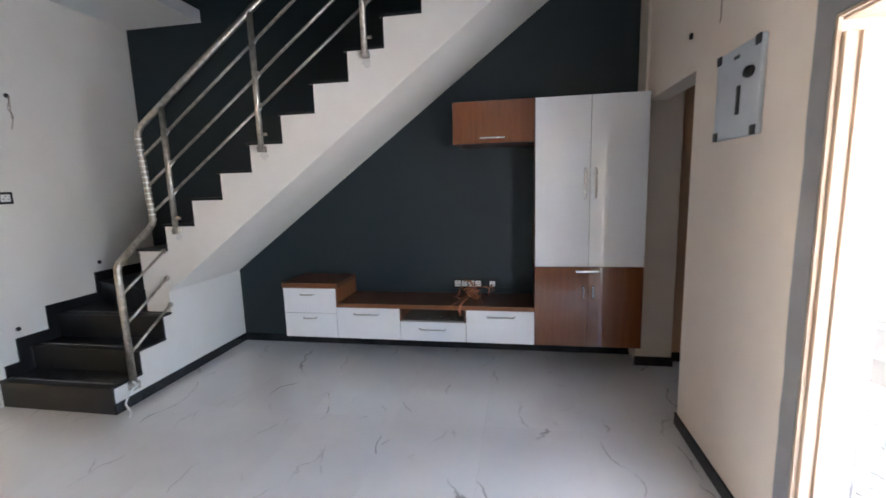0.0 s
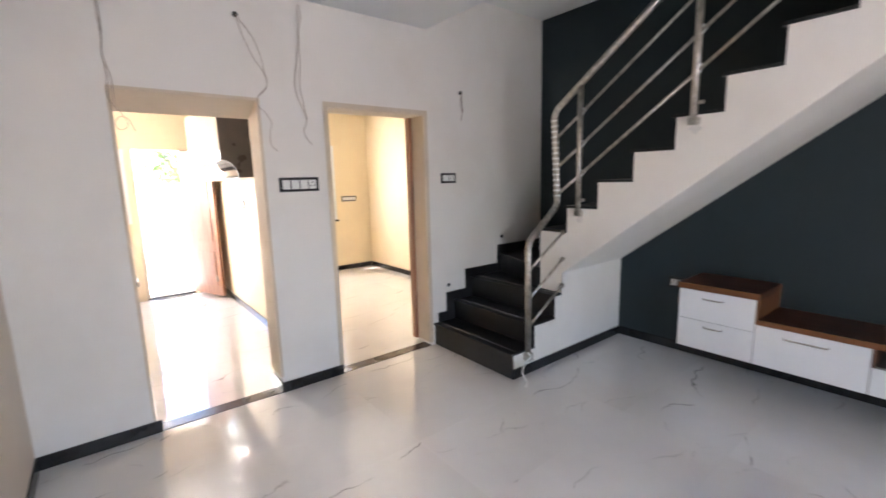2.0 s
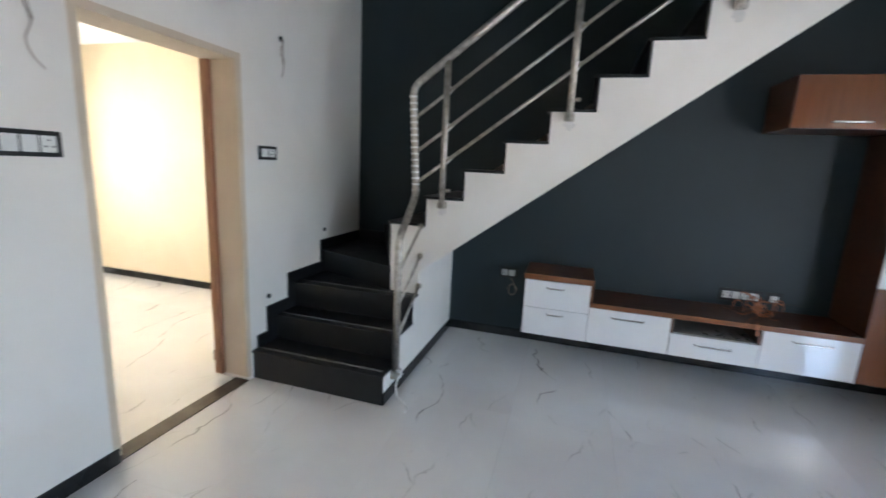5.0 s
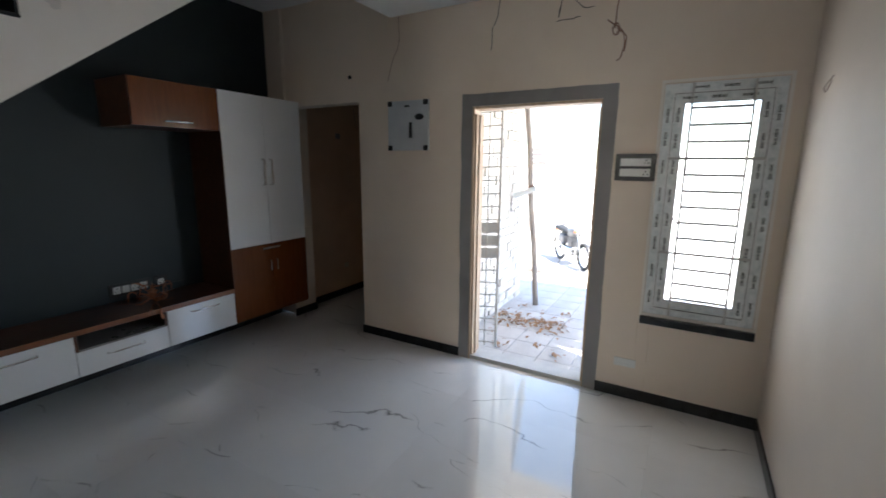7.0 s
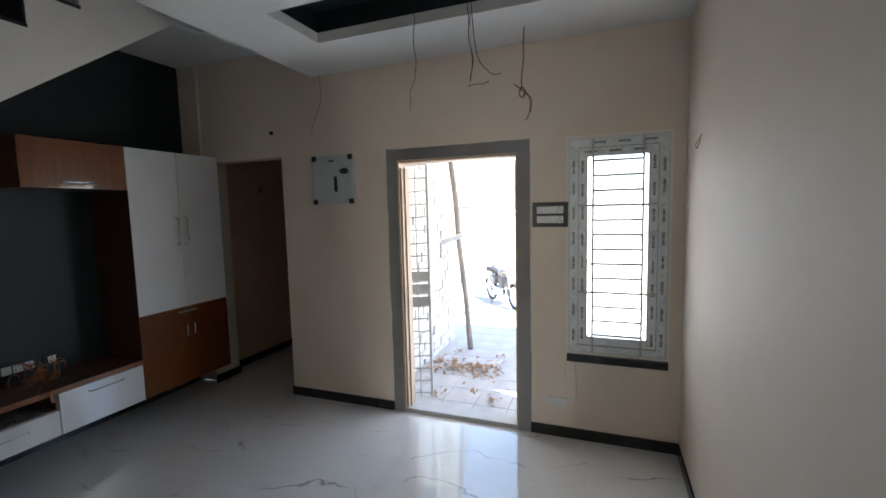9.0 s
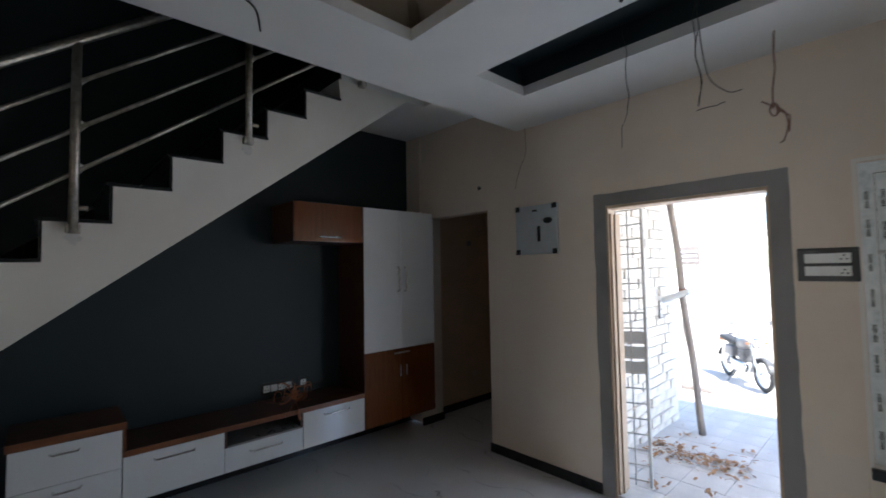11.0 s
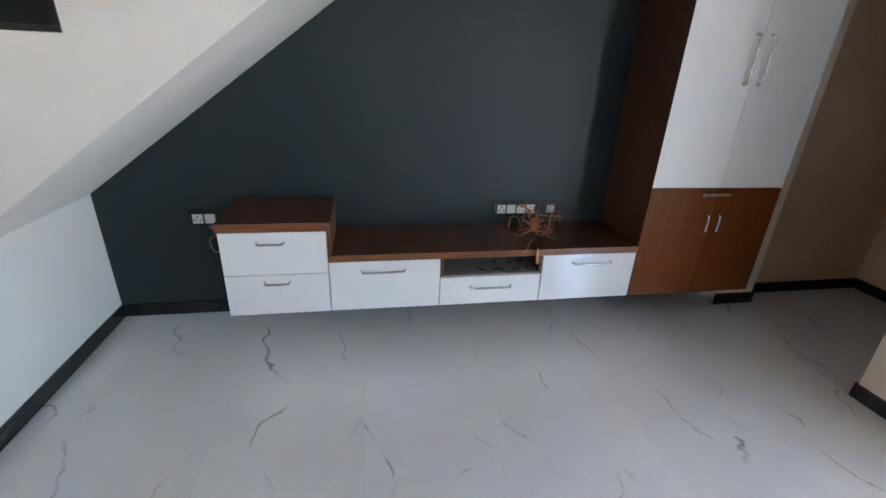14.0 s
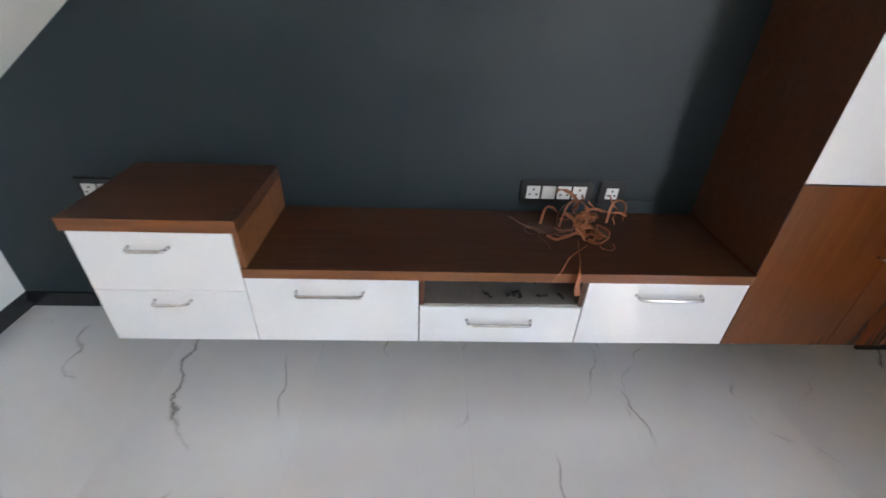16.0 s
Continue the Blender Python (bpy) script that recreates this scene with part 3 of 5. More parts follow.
def stair_railing():
    rl = thing("stair_railing", (-3.66, 3.14, 0.1), "stainless steel stair railing still wrapped in cloudy film", "railing")
    r = 0.024
    slope = RISE / RUN
    xr = -3.635
    base = (xr, 3.145, 0.10)
    yr = YF - 0.03
    line = [base, (xr, 3.14, 1.02), (-3.69, yr, 1.275), (-3.735, yr, 1.99)]
    x_end = -0.75
    line.append((x_end, yr, 1.99 + slope * (x_end + 3.735)))
    part("handrail", tube(rounded(line, 0.06), r, sides=12), STEEL, rl, smooth=True)
    for i in range(16):
        t = i / 15
        part("film_band", tube([(-3.693 - 0.04 * t, yr, 1.30 + 0.62 * t), (-3.6935 - 0.04 * t, yr, 1.312 + 0.62 * t)], r + 0.0025, sides=12), FILM, rl)
    posts = (-3.50, -2.71, -1.885, -1.05)

    def zr(x):
        return 1.99 + slope * (x + 3.735)

    for i, x in enumerate(posts):
        k = math.floor((x - XR) / RUN) + 1
        zt = 1.069 + RISE * k
        part("post", tube([(x, yr, zt - 0.075), (x, yr, zr(x))], 0.021, sides=12), STEEL, rl, smooth=True)
        part("post_foot", block(x - 0.03, x + 0.03, yr - 0.012, YF - 0.001, zt - 0.075, zt - 0.03, bev=0.006), STEEL, rl)
        part("anchor_bolt", tube([(x + 0.02, yr - 0.005, zt + 0.05), (x + 0.055, yr - 0.005, zt + 0.05)], 0.012), STEEL, rl)
    spans = [(-3.715, -3.50), (-3.50, -2.71), (-2.71, -1.885), (-1.885, -1.05)]
    for a, b in spans:
        for d in (0.215, 0.45, 0.665):
            part("rail", tube([(a, yr, zr(a) - d), (b, yr, zr(b) - d)], 0.011, sides=8), STEEL, rl, smooth=True)
    rng = random.Random(5)
    for x in posts[:3]:
        for d in (0.215, 0.45, 0.665):
            bm = bmesh.new()
            z = zr(x) - d
            tri = [(x + 0.018, z + 0.03 + rng.uniform(0, 0.02)), (x + 0.018, z - 0.012), (x + 0.045 + rng.uniform(0, 0.02), z + 0.034)]
            for dy in (-0.004, 0.004):
                bm.faces.new([bm.verts.new((px, yr + dy, pz)) for px, pz in tri])
            vs = bm.verts[:]
            for i in range(3):
                j = (i + 1) % 3
                bm.faces.new((vs[i], vs[j], vs[3 + j], vs[3 + i]))
            part("film_web", bm, FILM, rl, "torn cloudy wrapping film")
    # short bars of the lower newel, ending at the stair wall
    for z in (0.36, 0.58, 0.80):
        part("rail", tube([(xr, 3.14, z), (xr - 0.015, 3.585, z + 0.26)], 0.010, sides=8), STEEL, rl, smooth=True)
        part("rail_flange", tube([(xr - 0.0145, 3.568, z + 0.25), (xr - 0.015, 3.584, z + 0.259)], 0.02, sides=10), STEEL, rl)
    part("base_clamp", block(xr - 0.026, xr + 0.03, 3.115, 3.175, 0.10, 0.16, bev=0.006), STEEL, rl)
    strip = wander((xr + 0.02, 3.12, 0.17), (xr + 0.16, 2.93, 0.006), 14, 0.03, random.Random(8))
    part("film_strip", tube(strip, 0.007, sides=6), FILM, rl, "loose strip of torn film")
    for x in posts[:3]:
        k = math.floor((x - XR) / RUN) + 1
        zt = 1.069 + RISE * k - 0.05
        n = 18
        edge = [(x + rng.uniform(-0.01, 0.01) + 0.03 * math.cos(2 * math.pi * i / n) * rng.uniform(0.5, 1.1), zt - 0.045 + 0.045 * math.sin(2 * math.pi * i / n) * rng.uniform(0.6, 1.1)) for i in range(n)]
        bm = bmesh.new()
        f, b = [bm.verts.new((px, YF - 0.0015, pz)) for px, pz in edge], [bm.verts.new((px, YF, pz)) for px, pz in edge]
        bm.faces.new(f)
        for i in range(n):
            bm.faces.new((f[i], f[(i + 1) % n], b[(i + 1) % n], b[i]))
        part("cement_smear", bm, SMEAR, rl, "grey cement smear below the post")
    return rl


stair_railing()


# ---------------- television wall furniture ----------------
YD = 4.06          # front plane of the doors


def bar_handle(x0, x1, y, z, parent, vertical=False, size=0.006):
    """A bent bar pull with two feet."""
    if vertical:
        p = [(x0, y, z), (x0, y - 0.03, z + 0.006), (x0, y - 0.03, x1 - 0.006), (x0, y, x1)]
    else:
        p = [(x0, y, z), (x0 + 0.006, y - 0.03, z), (x1 - 0.006, y - 0.03, z), (x1, y, z)]
    return part("handle", tube(rounded(p, 0.012, 3), size, sides=8), CHROME, parent, "chrome bar handle", True)


def front(x0, x1, z0, z1, mat, parent, name="door"):
    return part(name, block(x0 + 0.0015, x1 - 0.0015, YD, YD + 0.018, z0 + 0.0015, z1 - 0.0015, bev=0.0012), mat, parent)


def wardrobe():
    w = thing("wardrobe", (-0.325, 4.28, 0.197), "tall wardrobe with white upper and brown lower doors", "wardrobe")
    bm = block(-0.733, 0.084, YD + 0.02, YN - 0.002, 0.197, 2.147, bev=0.001)
    part("body", bm, TEAK, w, "dark brown laminate carcass")
    part("side_panel", block(-0.735, -0.7335, YD + 0.002, YN - 0.003, 0.518, 1.82), WALNUT, w, "dark walnut side panel")
    for x0, x1, hx in ((-0.735, -0.325, -0.365), (-0.325, 0.085, -0.285)):
        d = front(x0, x1, 0.85, 2.147, GLOSS, w)
        d["label"] = "white gloss door"
        bar_handle(hx, 1.61, YD, 1.385, d, True, 0.008)
    for x0, x1, hx in ((-0.735, -0.325, -0.36), (-0.325, 0.085, -0.29)):
        d = front(x0, x1, 0.197, 0.848, TEAK, w)
        d["label"] = "glossy brown door"
        bar_handle(hx, 0.70, YD, 0.60, d, True, 0.005)
    part("pull_rail", block(-0.42, -0.24, YD - 0.012, YD, 0.805, 0.822, bev=0.003), CHROME, w, "slim metal pull")
    return w


def overhead_cabinet():
    c = thing("overhead_cabinet", (-1.05, 4.28, 1.825), "brown laminate overhead cabinet fixed to the dark wall", "cabinet")
    part("body", block(-1.372, -0.736, YD + 0.02, YN - 0.002, 1.825, 2.147, bev=0.001), WALNUT, c)
    d = front(-1.372, -0.737, 1.825, 2.147, TEAK, c)
    bar_handle(-1.16, -0.96, YD, 1.865, d)
    return c


def drawer_unit(x0, x1, ztop, fronts, label, niche=None):
    u = thing("drawer_unit", ((x0 + x1) / 2, 4.28, 0.197), label, "cabinet", "wall-hung television units")
    if niche:
        n0, n1 = niche
        part("body", block(x0, x1, YD + 0.02, YN - 0.002, 0.197, n0 - 0.004, bev=0.001), BOARD, u)
        part("shelf", block(x0 + 0.016, x1 - 0.016, YD + 0.004, YN - 0.004, n0 - 0.004, n0 + 0.006), BOARD, u, "dusty grey shelf board")
        part("side_panel", block(x0, x0 + 0.016, YD + 0.004, YN - 0.004, n0 - 0.003, ztop), WALNUT, u)
        part("side_panel", block(x1 - 0.016, x1, YD + 0.004, YN - 0.004, n0 - 0.003, ztop), WALNUT, u)
        part("back_panel", block(x0 + 0.016, x1 - 0.016, YN - 0.02, YN - 0.006, n0 + 0.006, ztop), BOARD, u)
    else:
        part("body", block(x0, x1, YD + 0.02, YN - 0.002, 0.197, ztop, bev=0.001), GLOSS, u)
    for z0, z1, h0, h1, hz in fronts:
        d = front(x0, x1, z0, z1, GLOSS, u, "drawer_front")
        bar_handle(h0, h1, YD, hz, d)
    return u


wardrobe()
overhead_cabinet()
drawer_unit(-2.935, -2.44, 0.645, [(0.42, 0.645, -2.765, -2.64, 0.592), (0.197, 0.42, -2.75, -2.63, 0.380)], "tall white unit with two drawers")
drawer_unit(-2.438, -1.867, 0.477, [(0.197, 0.477, -2.276, -2.052, 0.424)], "wide white drawer unit")
drawer_unit(-1.865, -1.297, 0.477, [(0.197, 0.366, -1.698, -1.47, 0.306)], "white drawer unit with an open dusty niche", (0.37, 0.477))
drawer_unit(-1.295, -0.737, 0.477, [(0.197, 0.477, -1.12, -0.893, 0.428)], "wide white drawer unit beside the wardrobe")


def unit_tops():
    t = thing("television_worktop", (-1.59, 4.28, 0.479), "long dark walnut worktop with lighter front edge", "worktop")
    part("slab", block(-2.438, -0.737, YD - 0.002, YN - 0.002, 0.479, 0.515, bev=0.0015), WALNUT, t)
    part("edge_band", block(-2.438, -0.737, YD - 0.0045, YD - 0.0022, 0.479, 0.5145), TEAK_EDGE, t, "brown edge band")
    t = thing("raised_worktop", (-2.69, 4.28, 0.647), "raised dark walnut top with a returned side panel", "worktop")
    part("slab", block(-2.945, -2.42, YD - 0.002, YN - 0.002, 0.647, 0.69, bev=0.0015), WALNUT, t)
    part("edge_band", block(-2.945, -2.42, YD - 0.0045, YD - 0.0022, 0.647, 0.6895), TEAK_EDGE, t, "brown edge band")
    part("side_panel", block(-2.437, -2.42, YD, YN - 0.002, 0.516, 0.6465), TEAK_EDGE, t)


unit_tops()


# ---------------- switches and sockets ----------------
def switch_plate(face, c, w, h, modules, label, rows=1, name="switch_plate", socket=(), m=0.016):
    """A black frame with white modules. face: the wall's normal as '+x', '-x', '+y' or '-y'."""
    t = thing(name, c, label, "switch")
    nx = {"+x": (1, 0), "-x": (-1, 0), "+y": (0, 1), "-y": (0, -1)}[face]

    def slab(u0, u1, v0, v1, d0, d1, bev):
        x, y, z = c
        if nx[0]:
            a, b = sorted((x + nx[0] * d0, x + nx[0] * d1))
            return block(a, b, y + u0, y + u1, z + v0, z + v1, bev)
        a, b = sorted((y + nx[1] * d0, y + nx[1] * d1))
        return block(x + u0, x + u1, a, b, z + v0, z + v1, bev)

    part("frame", slab(-w / 2, w / 2, -h / 2, h / 2, 0.0, 0.010, 0.003), BLACKPL, t, "black frame")
    mw, mh = (w - 2 * m) / modules, (h - 2 * m - (rows - 1) * 0.012) / rows
    for r in range(rows):
        for i in range(modules):
            u0, v0 = -w / 2 + m + i * mw, -h / 2 + m + r * (mh + 0.012)
            mod = part("rocker", slab(u0 + 0.004, u0 + mw - 0.004, v0 + 0.002, v0 + mh - 0.002, 0.010, 0.014, 0.002), WHITEPL, t)
            if (i, r) in socket:
                for du, dv in ((0.5, 0.72), (0.28, 0.36), (0.72, 0.36)):
                    part("pin_hole", slab(u0 + mw * du - 0.004, u0 + mw * du + 0.004, v0 + mh * dv - 0.004, v0 + mh * dv + 0.004, 0.0135, 0.0146, 0.001), BLACKPL, mod)
    return t


switch_plate("+x", (XW, 1.822, 1.49), 0.285, 0.10, 4, "white four-way switch plate with a black frame", socket=((3, 0),))
switch_plate("+x", (XW, 3.195, 1.508), 0.175, 0.09, 2, "white two-way switch plate beside the stairs", socket=((1, 0),))
switch_plate("-x", (XE, 1.067, 1.57), 0.24, 0.17, 1, "black-framed two-row switch plate beside the window", rows=2, m=0.026)
for v in (-0.036, 0.036):
    marks = thing("socket_insert", (XE - 0.0141, 1.005, 1.57 + v), "white socket insert with three dark holes", "socket")
    part("face", block(XE - 0.0165, XE - 0.0141, 0.978, 1.028, 1.57 + v - 0.022, 1.57 + v + 0.022, bev=0.001), WHITEPL, marks)
    for dy, dz in ((0.0, 0.010), (-0.011, -0.008), (0.011, -0.008)):
        part("pin_hole", block(XE - 0.0172, XE - 0.0165, 1.003 + dy - 0.004, 1.003 + dy + 0.004, 1.57 + v + dz - 0.004, 1.57 + v + dz + 0.004), BLACKPL, marks)
switch_plate("-y", (-1.325, YN, 0.605), 0.29, 0.10, 4, "four-module socket plate on the dark wall", socket=((0, 0), (2, 0), (3, 0)), name="socket_plate", m=0.02)
switch_plate("-y", (-1.098, YN, 0.605), 0.105, 0.10, 1, "single socket plate on the dark wall", socket=((0, 0),), name="socket_plate", m=0.024)
switch_plate("-y", (-3.13, YN, 0.572), 0.165, 0.098, 2, "two-module socket plate above the skirting", socket=((0, 0),), name="socket_plate", m=0.02)
switch_plate("+y", (-2.93, YS, 1.49), 0.54, 0.155, 1, "black-framed wide two-row switch plate", rows=2, m=0.02)
switch_plate("+y", (-4.02, YS, 1.457), 0.12, 0.09, 1, "small black-framed switch near the corner")
switch_plate("+x", (XB, 4.075, 1.205), 0.27, 0.09, 4, "white switch plate on the bedroom wall")
switch_plate("-y", (-6.75, YK, 1.28), 0.09, 0.09, 1, "small kitchen socket on the cream wall", socket=((0, 0),), name="socket_plate")


def breaker_panel():
    p = thing("breaker_panel", (XE, 2.82, 1.685), "grey steel breaker panel with dark corner clips", "electric panel")
    part("cover", block(XE - 0.022, XE, 2.62, 3.02, 1.69, 2.087, bev=0.006), PANELGREY, p)
    for y in (2.645, 2.995):
        for z in (1.71, 2.067):
            part("corner_clip", block(XE - 0.028, XE - 0.0215, y - 0.022, y + 0.022, z - 0.021, z + 0.021, bev=0.004), BLACKPL, p, "black corner clip")
    part("breaker_window", block(XE - 0.027, XE - 0.0215, 2.775, 2.805, 1.79, 1.915, bev=0.003), BLACKPL, p, "dark breaker slot")
    b = bmesh.new()
    bmesh.ops.create_cone(b, cap_ends=True, segments=20, radius1=0.034, radius2=0.03, depth=0.012)
    bmesh.ops.transform(b, matrix=Matrix.Translation((XE - 0.028, 2.705, 1.955)) @ Matrix.Rotation(radians(-90), 4, "Y") @ Matrix.Diagonal((0.75, 1.25, 1, 1)), verts=b.verts)
    part("latch", b, BLACKPL, p, "oval black latch", True)
    part("label_strip", block(XE - 0.0235, XE - 0.0215, 2.80, 2.85, 2.035, 2.05), PRINT, p)
    return p


breaker_panel()
plate = thing("cover_plate", (XE, 1.02, 0.235), "white blank cover plate low on the wall", "cover plate")
part("plate", block(XE - 0.006, XE, 0.95, 1.09, 0.205, 0.264, bev=0.002), WHITEPL, plate)
part("slot", block(XE - 0.008, XE - 0.006, 0.985, 1.06, 0.22, 0.226), WHITEPL, plate)


# ---------------- front door frame and grille gate ----------------
def ragged(y0, y1, z0, z1, side, rng, step=0.045, amp=0.003):
    """A thin trowelled strip on the front wall with one uneven edge: side is 'y0', 'y1' or 'z1'."""
    bm = bmesh.new()
    n = max(2, int(((z1 - z0) if side != "z1" else (y1 - y0)) / step))
    a, b = [], []
    drift = 0.0
    for i in range(n + 1):
        t = i / n
        drift = 0.7 * drift + rng.uniform(-amp, amp)
        if side == "z1":
            a.append((y0 + (y1 - y0) * t, z0))
            b.append((y0 + (y1 - y0) * t, z1 + drift))
        else:
            z = z0 + (z1 - z0) * t
            a.append((y0 + (drift if side == "y0" else 0), z))
            b.append((y1 + (drift if side == "y1" else 0), z))
    for x in (XE - 0.006, XE - 0.0005):
        va, vb = [bm.verts.new((x, *p)) for p in a], [bm.verts.new((x, *p)) for p in b]
        for i in range(n):
            bm.faces.new((va[i], va[i + 1], vb[i + 1], vb[i]))
        if x < XE - 0.003:
            fa, fb = va, vb
    for u, w in ((fa, va), (fb, vb)):
        for i in range(n):
            bm.faces.new((u[i], u[i + 1], w[i + 1], w[i]))
    return bm


def front_door():
    d = thing("door_1", (XE, 1.765, 0.0), "open front doorway with raw wooden frame and cement border", "door frame", kind="structure")
    y0, y1, zt = DOOR[0], DOOR[1], DOOR[3]
    rng = random.Random(13)
    part("cement_border", ragged(y1, 2.325, FZ, 2.01, "y1", rng), CEMENT, d, "rough grey cement border")
    part("cement_border", ragged(1.205, y0, FZ, 2.01, "y0", rng), CEMENT, d, "rough grey cement border")
    part("cement_border", ragged(1.205, 2.325, 2.0105, 2.10, "z1", rng), CEMENT, d, "rough grey cement border")
    part("frame_edge", block(XE - 0.004, XE + 0.009, y1 - 0.014, y1 - 0.001, FZ, zt - 0.002), FRAMEWOOD, d, "raw brown frame edge")
    part("frame_edge", block(XE - 0.004, XE + 0.009, y0 + 0.001, y0 + 0.010, FZ, zt - 0.002), FRAMEWOOD, d, "raw brown frame edge")
    part("frame_edge", block(XE - 0.004, XE + 0.009, y0 + 0.0105, y1 - 0.0145, zt - 0.012, zt - 0.002), FRAMEWOOD, d, "raw brown frame edge")
    part("jamb", block(XE + 0.01, XE + TE + 0.01, y1 - 0.03, y1 - 0.001, FZ, zt - 0.055, bev=0.004), FRAMEWOOD, d)
    part("jamb", block(XE + 0.01, XE + TE + 0.01, y0 + 0.001, y0 + 0.02, FZ, zt - 0.055, bev=0.004), FRAMEWOOD, d)
    part("head", block(XE + 0.01, XE + TE + 0.01, y0 + 0.001, y1 - 0.001, zt - 0.02, zt - 0.001, bev=0.004), FRAMEWOOD, d)
    part("rebate", block(XE + 0.05, XE + 0.08, y1 - 0.042, y1 - 0.0305, FZ, zt - 0.06, bev=0.003), FRAMEWOOD, d)
    part("sill", block(XE + 0.0, XE + TE + 0.02, y0 + 0.002, y1 - 0.002, -0.04, 0.008, bev=0.004), PAVER, d)
    return d


front_door()


def grille_gate():
    g = thing("grille_gate", (0.40, 2.19, -0.02), "grey steel grille gate leaf folded open outside", "gate")
    ax, ay, bx, by = 0.36, 2.285, 0.40, 2.105
    u = Vector((bx - ax, by - ay, 0))

    def at(t, z):
        return Vector((ax, ay, z)) + u * t
    for t in (0, 1):
        part("stile", tube([at(t, 0.0), at(t, 2.0)], 0.013, sides=6), BARS, g)
    part("stile", tube([at(0.45, 0.0), at(0.45, 2.0)], 0.006, sides=6), BARS, g)
    for i in range(19):
        z = 0.03 + i * 0.109
        part("bar", tube([at(0, z), at(1, z + 0.01)], 0.006, sides=6), BARS, g)
    for i in range(3):
        z = 0.80 + i * 0.109
        c = [at(0.04, z), at(0.96, z + 0.01), at(0.96, z + 0.085), at(0.04, z + 0.08)]
        bm = bmesh.new()
        off = Vector((-u.y, u.x, 0)).normalized() * 0.002
        f = [bm.verts.new(p + off) for p in c]
        bk = [bm.verts.new(p - off) for p in c]
        bm.faces.new(f)
        bm.faces.new(bk[::-1])
        for k in range(4):
            bm.faces.new((f[k], f[(k + 1) % 4], bk[(k + 1) % 4], bk[k]))
        part("panel", bm, PANELGREY, g, "solid grey lock panel")
    for z in (0.3, 1.75):
        part("hinge", tube([at(0, z) + Vector((-0.03, 0.02, 0)), at(0, z + 0.09) + Vector((-0.03, 0.02, 0))], 0.015), BARS, g)
    return g


grille_gate()


# ---------------- window ----------------
def frame_ring(x0, x1, y0, y1, z0, z1, w, bm=None):
    bm = block(x0, x1, y0, y0 + w, z0, z1, bm=bm)
    block(x0, x1, y1 - w, y1, z0, z1, bm=bm)
    block(x0, x1, y0 + w, y1 - w, z0, z0 + w, bm=bm)
    return block(x0, x1, y0 + w, y1 - w, z1 - w, z1, bm=bm)


def window_front():
    y0, y1, z0, z1 = WIN
    w = thing("window_1", (XE, 0.635, 0.60), "narrow white window still in protective film with bars", "window", kind="structure")
    part("plaster_edge", frame_ring(XE - 0.006, XE + 0.004, y0 - 0.018, y1 + 0.018, z0 - 0.001, z1 + 0.02, 0.0175), WHITE, w)
    part("window_frame", frame_ring(XE + 0.02, XE + 0.08, y0, y1, z0, z1, 0.055), UPVC, w)
    part("film", frame_ring(XE + 0.017, XE + 0.0195, y0 + 0.006, y1 - 0.006, z0 + 0.006, z1 - 0.006, 0.044), FILMBLUE, w, "bluish printed protection film, lightened as if backlit")
    part("sash", frame_ring(XE + 0.03, XE + 0.075, y0 + 0.058, y1 - 0.058, z0 + 0.058, z1 - 0.058, 0.055), UPVC, w)
    part("film", frame_ring(XE + 0.0262, XE + 0.0295, y0 + 0.064, y1 - 0.064, z0 + 0.064, z1 - 0.064, 0.042), FILMBLUE, w, "bluish printed protection film, lightened as if backlit")
    part("gasket", frame_ring(XE + 0.0245, XE + 0.0262, y0 + 0.0535, y1 - 0.0535, z0 + 0.0535, z1 - 0.0535, 0.006), PRINT, w, "dark rubber gasket")
    part("bead", frame_ring(XE + 0.012, XE + 0.0168, y0 + 0.049, y1 - 0.049, z0 + 0.049, z1 - 0.049, 0.009), UPVC, w)
    part("bead", frame_ring(XE + 0.021, XE + 0.0295, y0 + 0.1065, y1 - 0.1065, z0 + 0.1065, z1 - 0.1065, 0.012), UPVC, w)
    part("gasket", frame_ring(XE + 0.0188, XE + 0.0208, y0 + 0.1145, y1 - 0.1145, z0 + 0.1145, z1 - 0.1145, 0.004), PRINT, w, "dark rubber gasket")
    pane = part("pane", block(XE + 0.05, XE + 0.055, y0 + 0.113, y1 - 0.113, z0 + 0.113, z1 - 0.113), GLASSM, w)
    pane.visible_shadow = False
    part("window_sill", block(XE - 0.035, XE + 0.09, y0 - 0.012, y1 + 0.012, z0 - 0.052, z0 - 0.001, bev=0.004), GRANITE, w, "black granite sill")
    rng = random.Random(3)
    for x, a0, a1 in ((XE + 0.0155, y0 + 0.028, y1 - 0.028), (XE + 0.0247, y0 + 0.085, y1 - 0.085)):
        for yy in (a0, a1):
            for i in range(8):
                z = z0 + 0.1 + i * 0.165 + rng.uniform(-0.02, 0.02)
                bm = bmesh.new()
                for k in range(10):
                    hgt = rng.uniform(0.005, 0.0095)
                    block(x, x + 0.0014, yy - hgt, yy + hgt, z + k * 0.0085, z + k * 0.0085 + (0.0055 if k != 4 else 0.002), bm=bm)
                part("print_mark", bm, PRINT, w, "unreadable dark film print")
        for zz in (z1 - 0.028 if x < XE + 0.02 else z1 - 0.085,):
            for i in range(3):
                bm = bmesh.new()
                for k in range(9):
                    y, hgt = a0 + 0.05 + i * 0.15 + k * 0.0085, rng.uniform(0.005, 0.0095)
                    block(x, x + 0.0014, y, y + 0.0055, zz - hgt, zz + hgt, bm=bm)
                part("print_mark", bm, PRINT, w, "unreadable dark film print")
    return w


window_front()


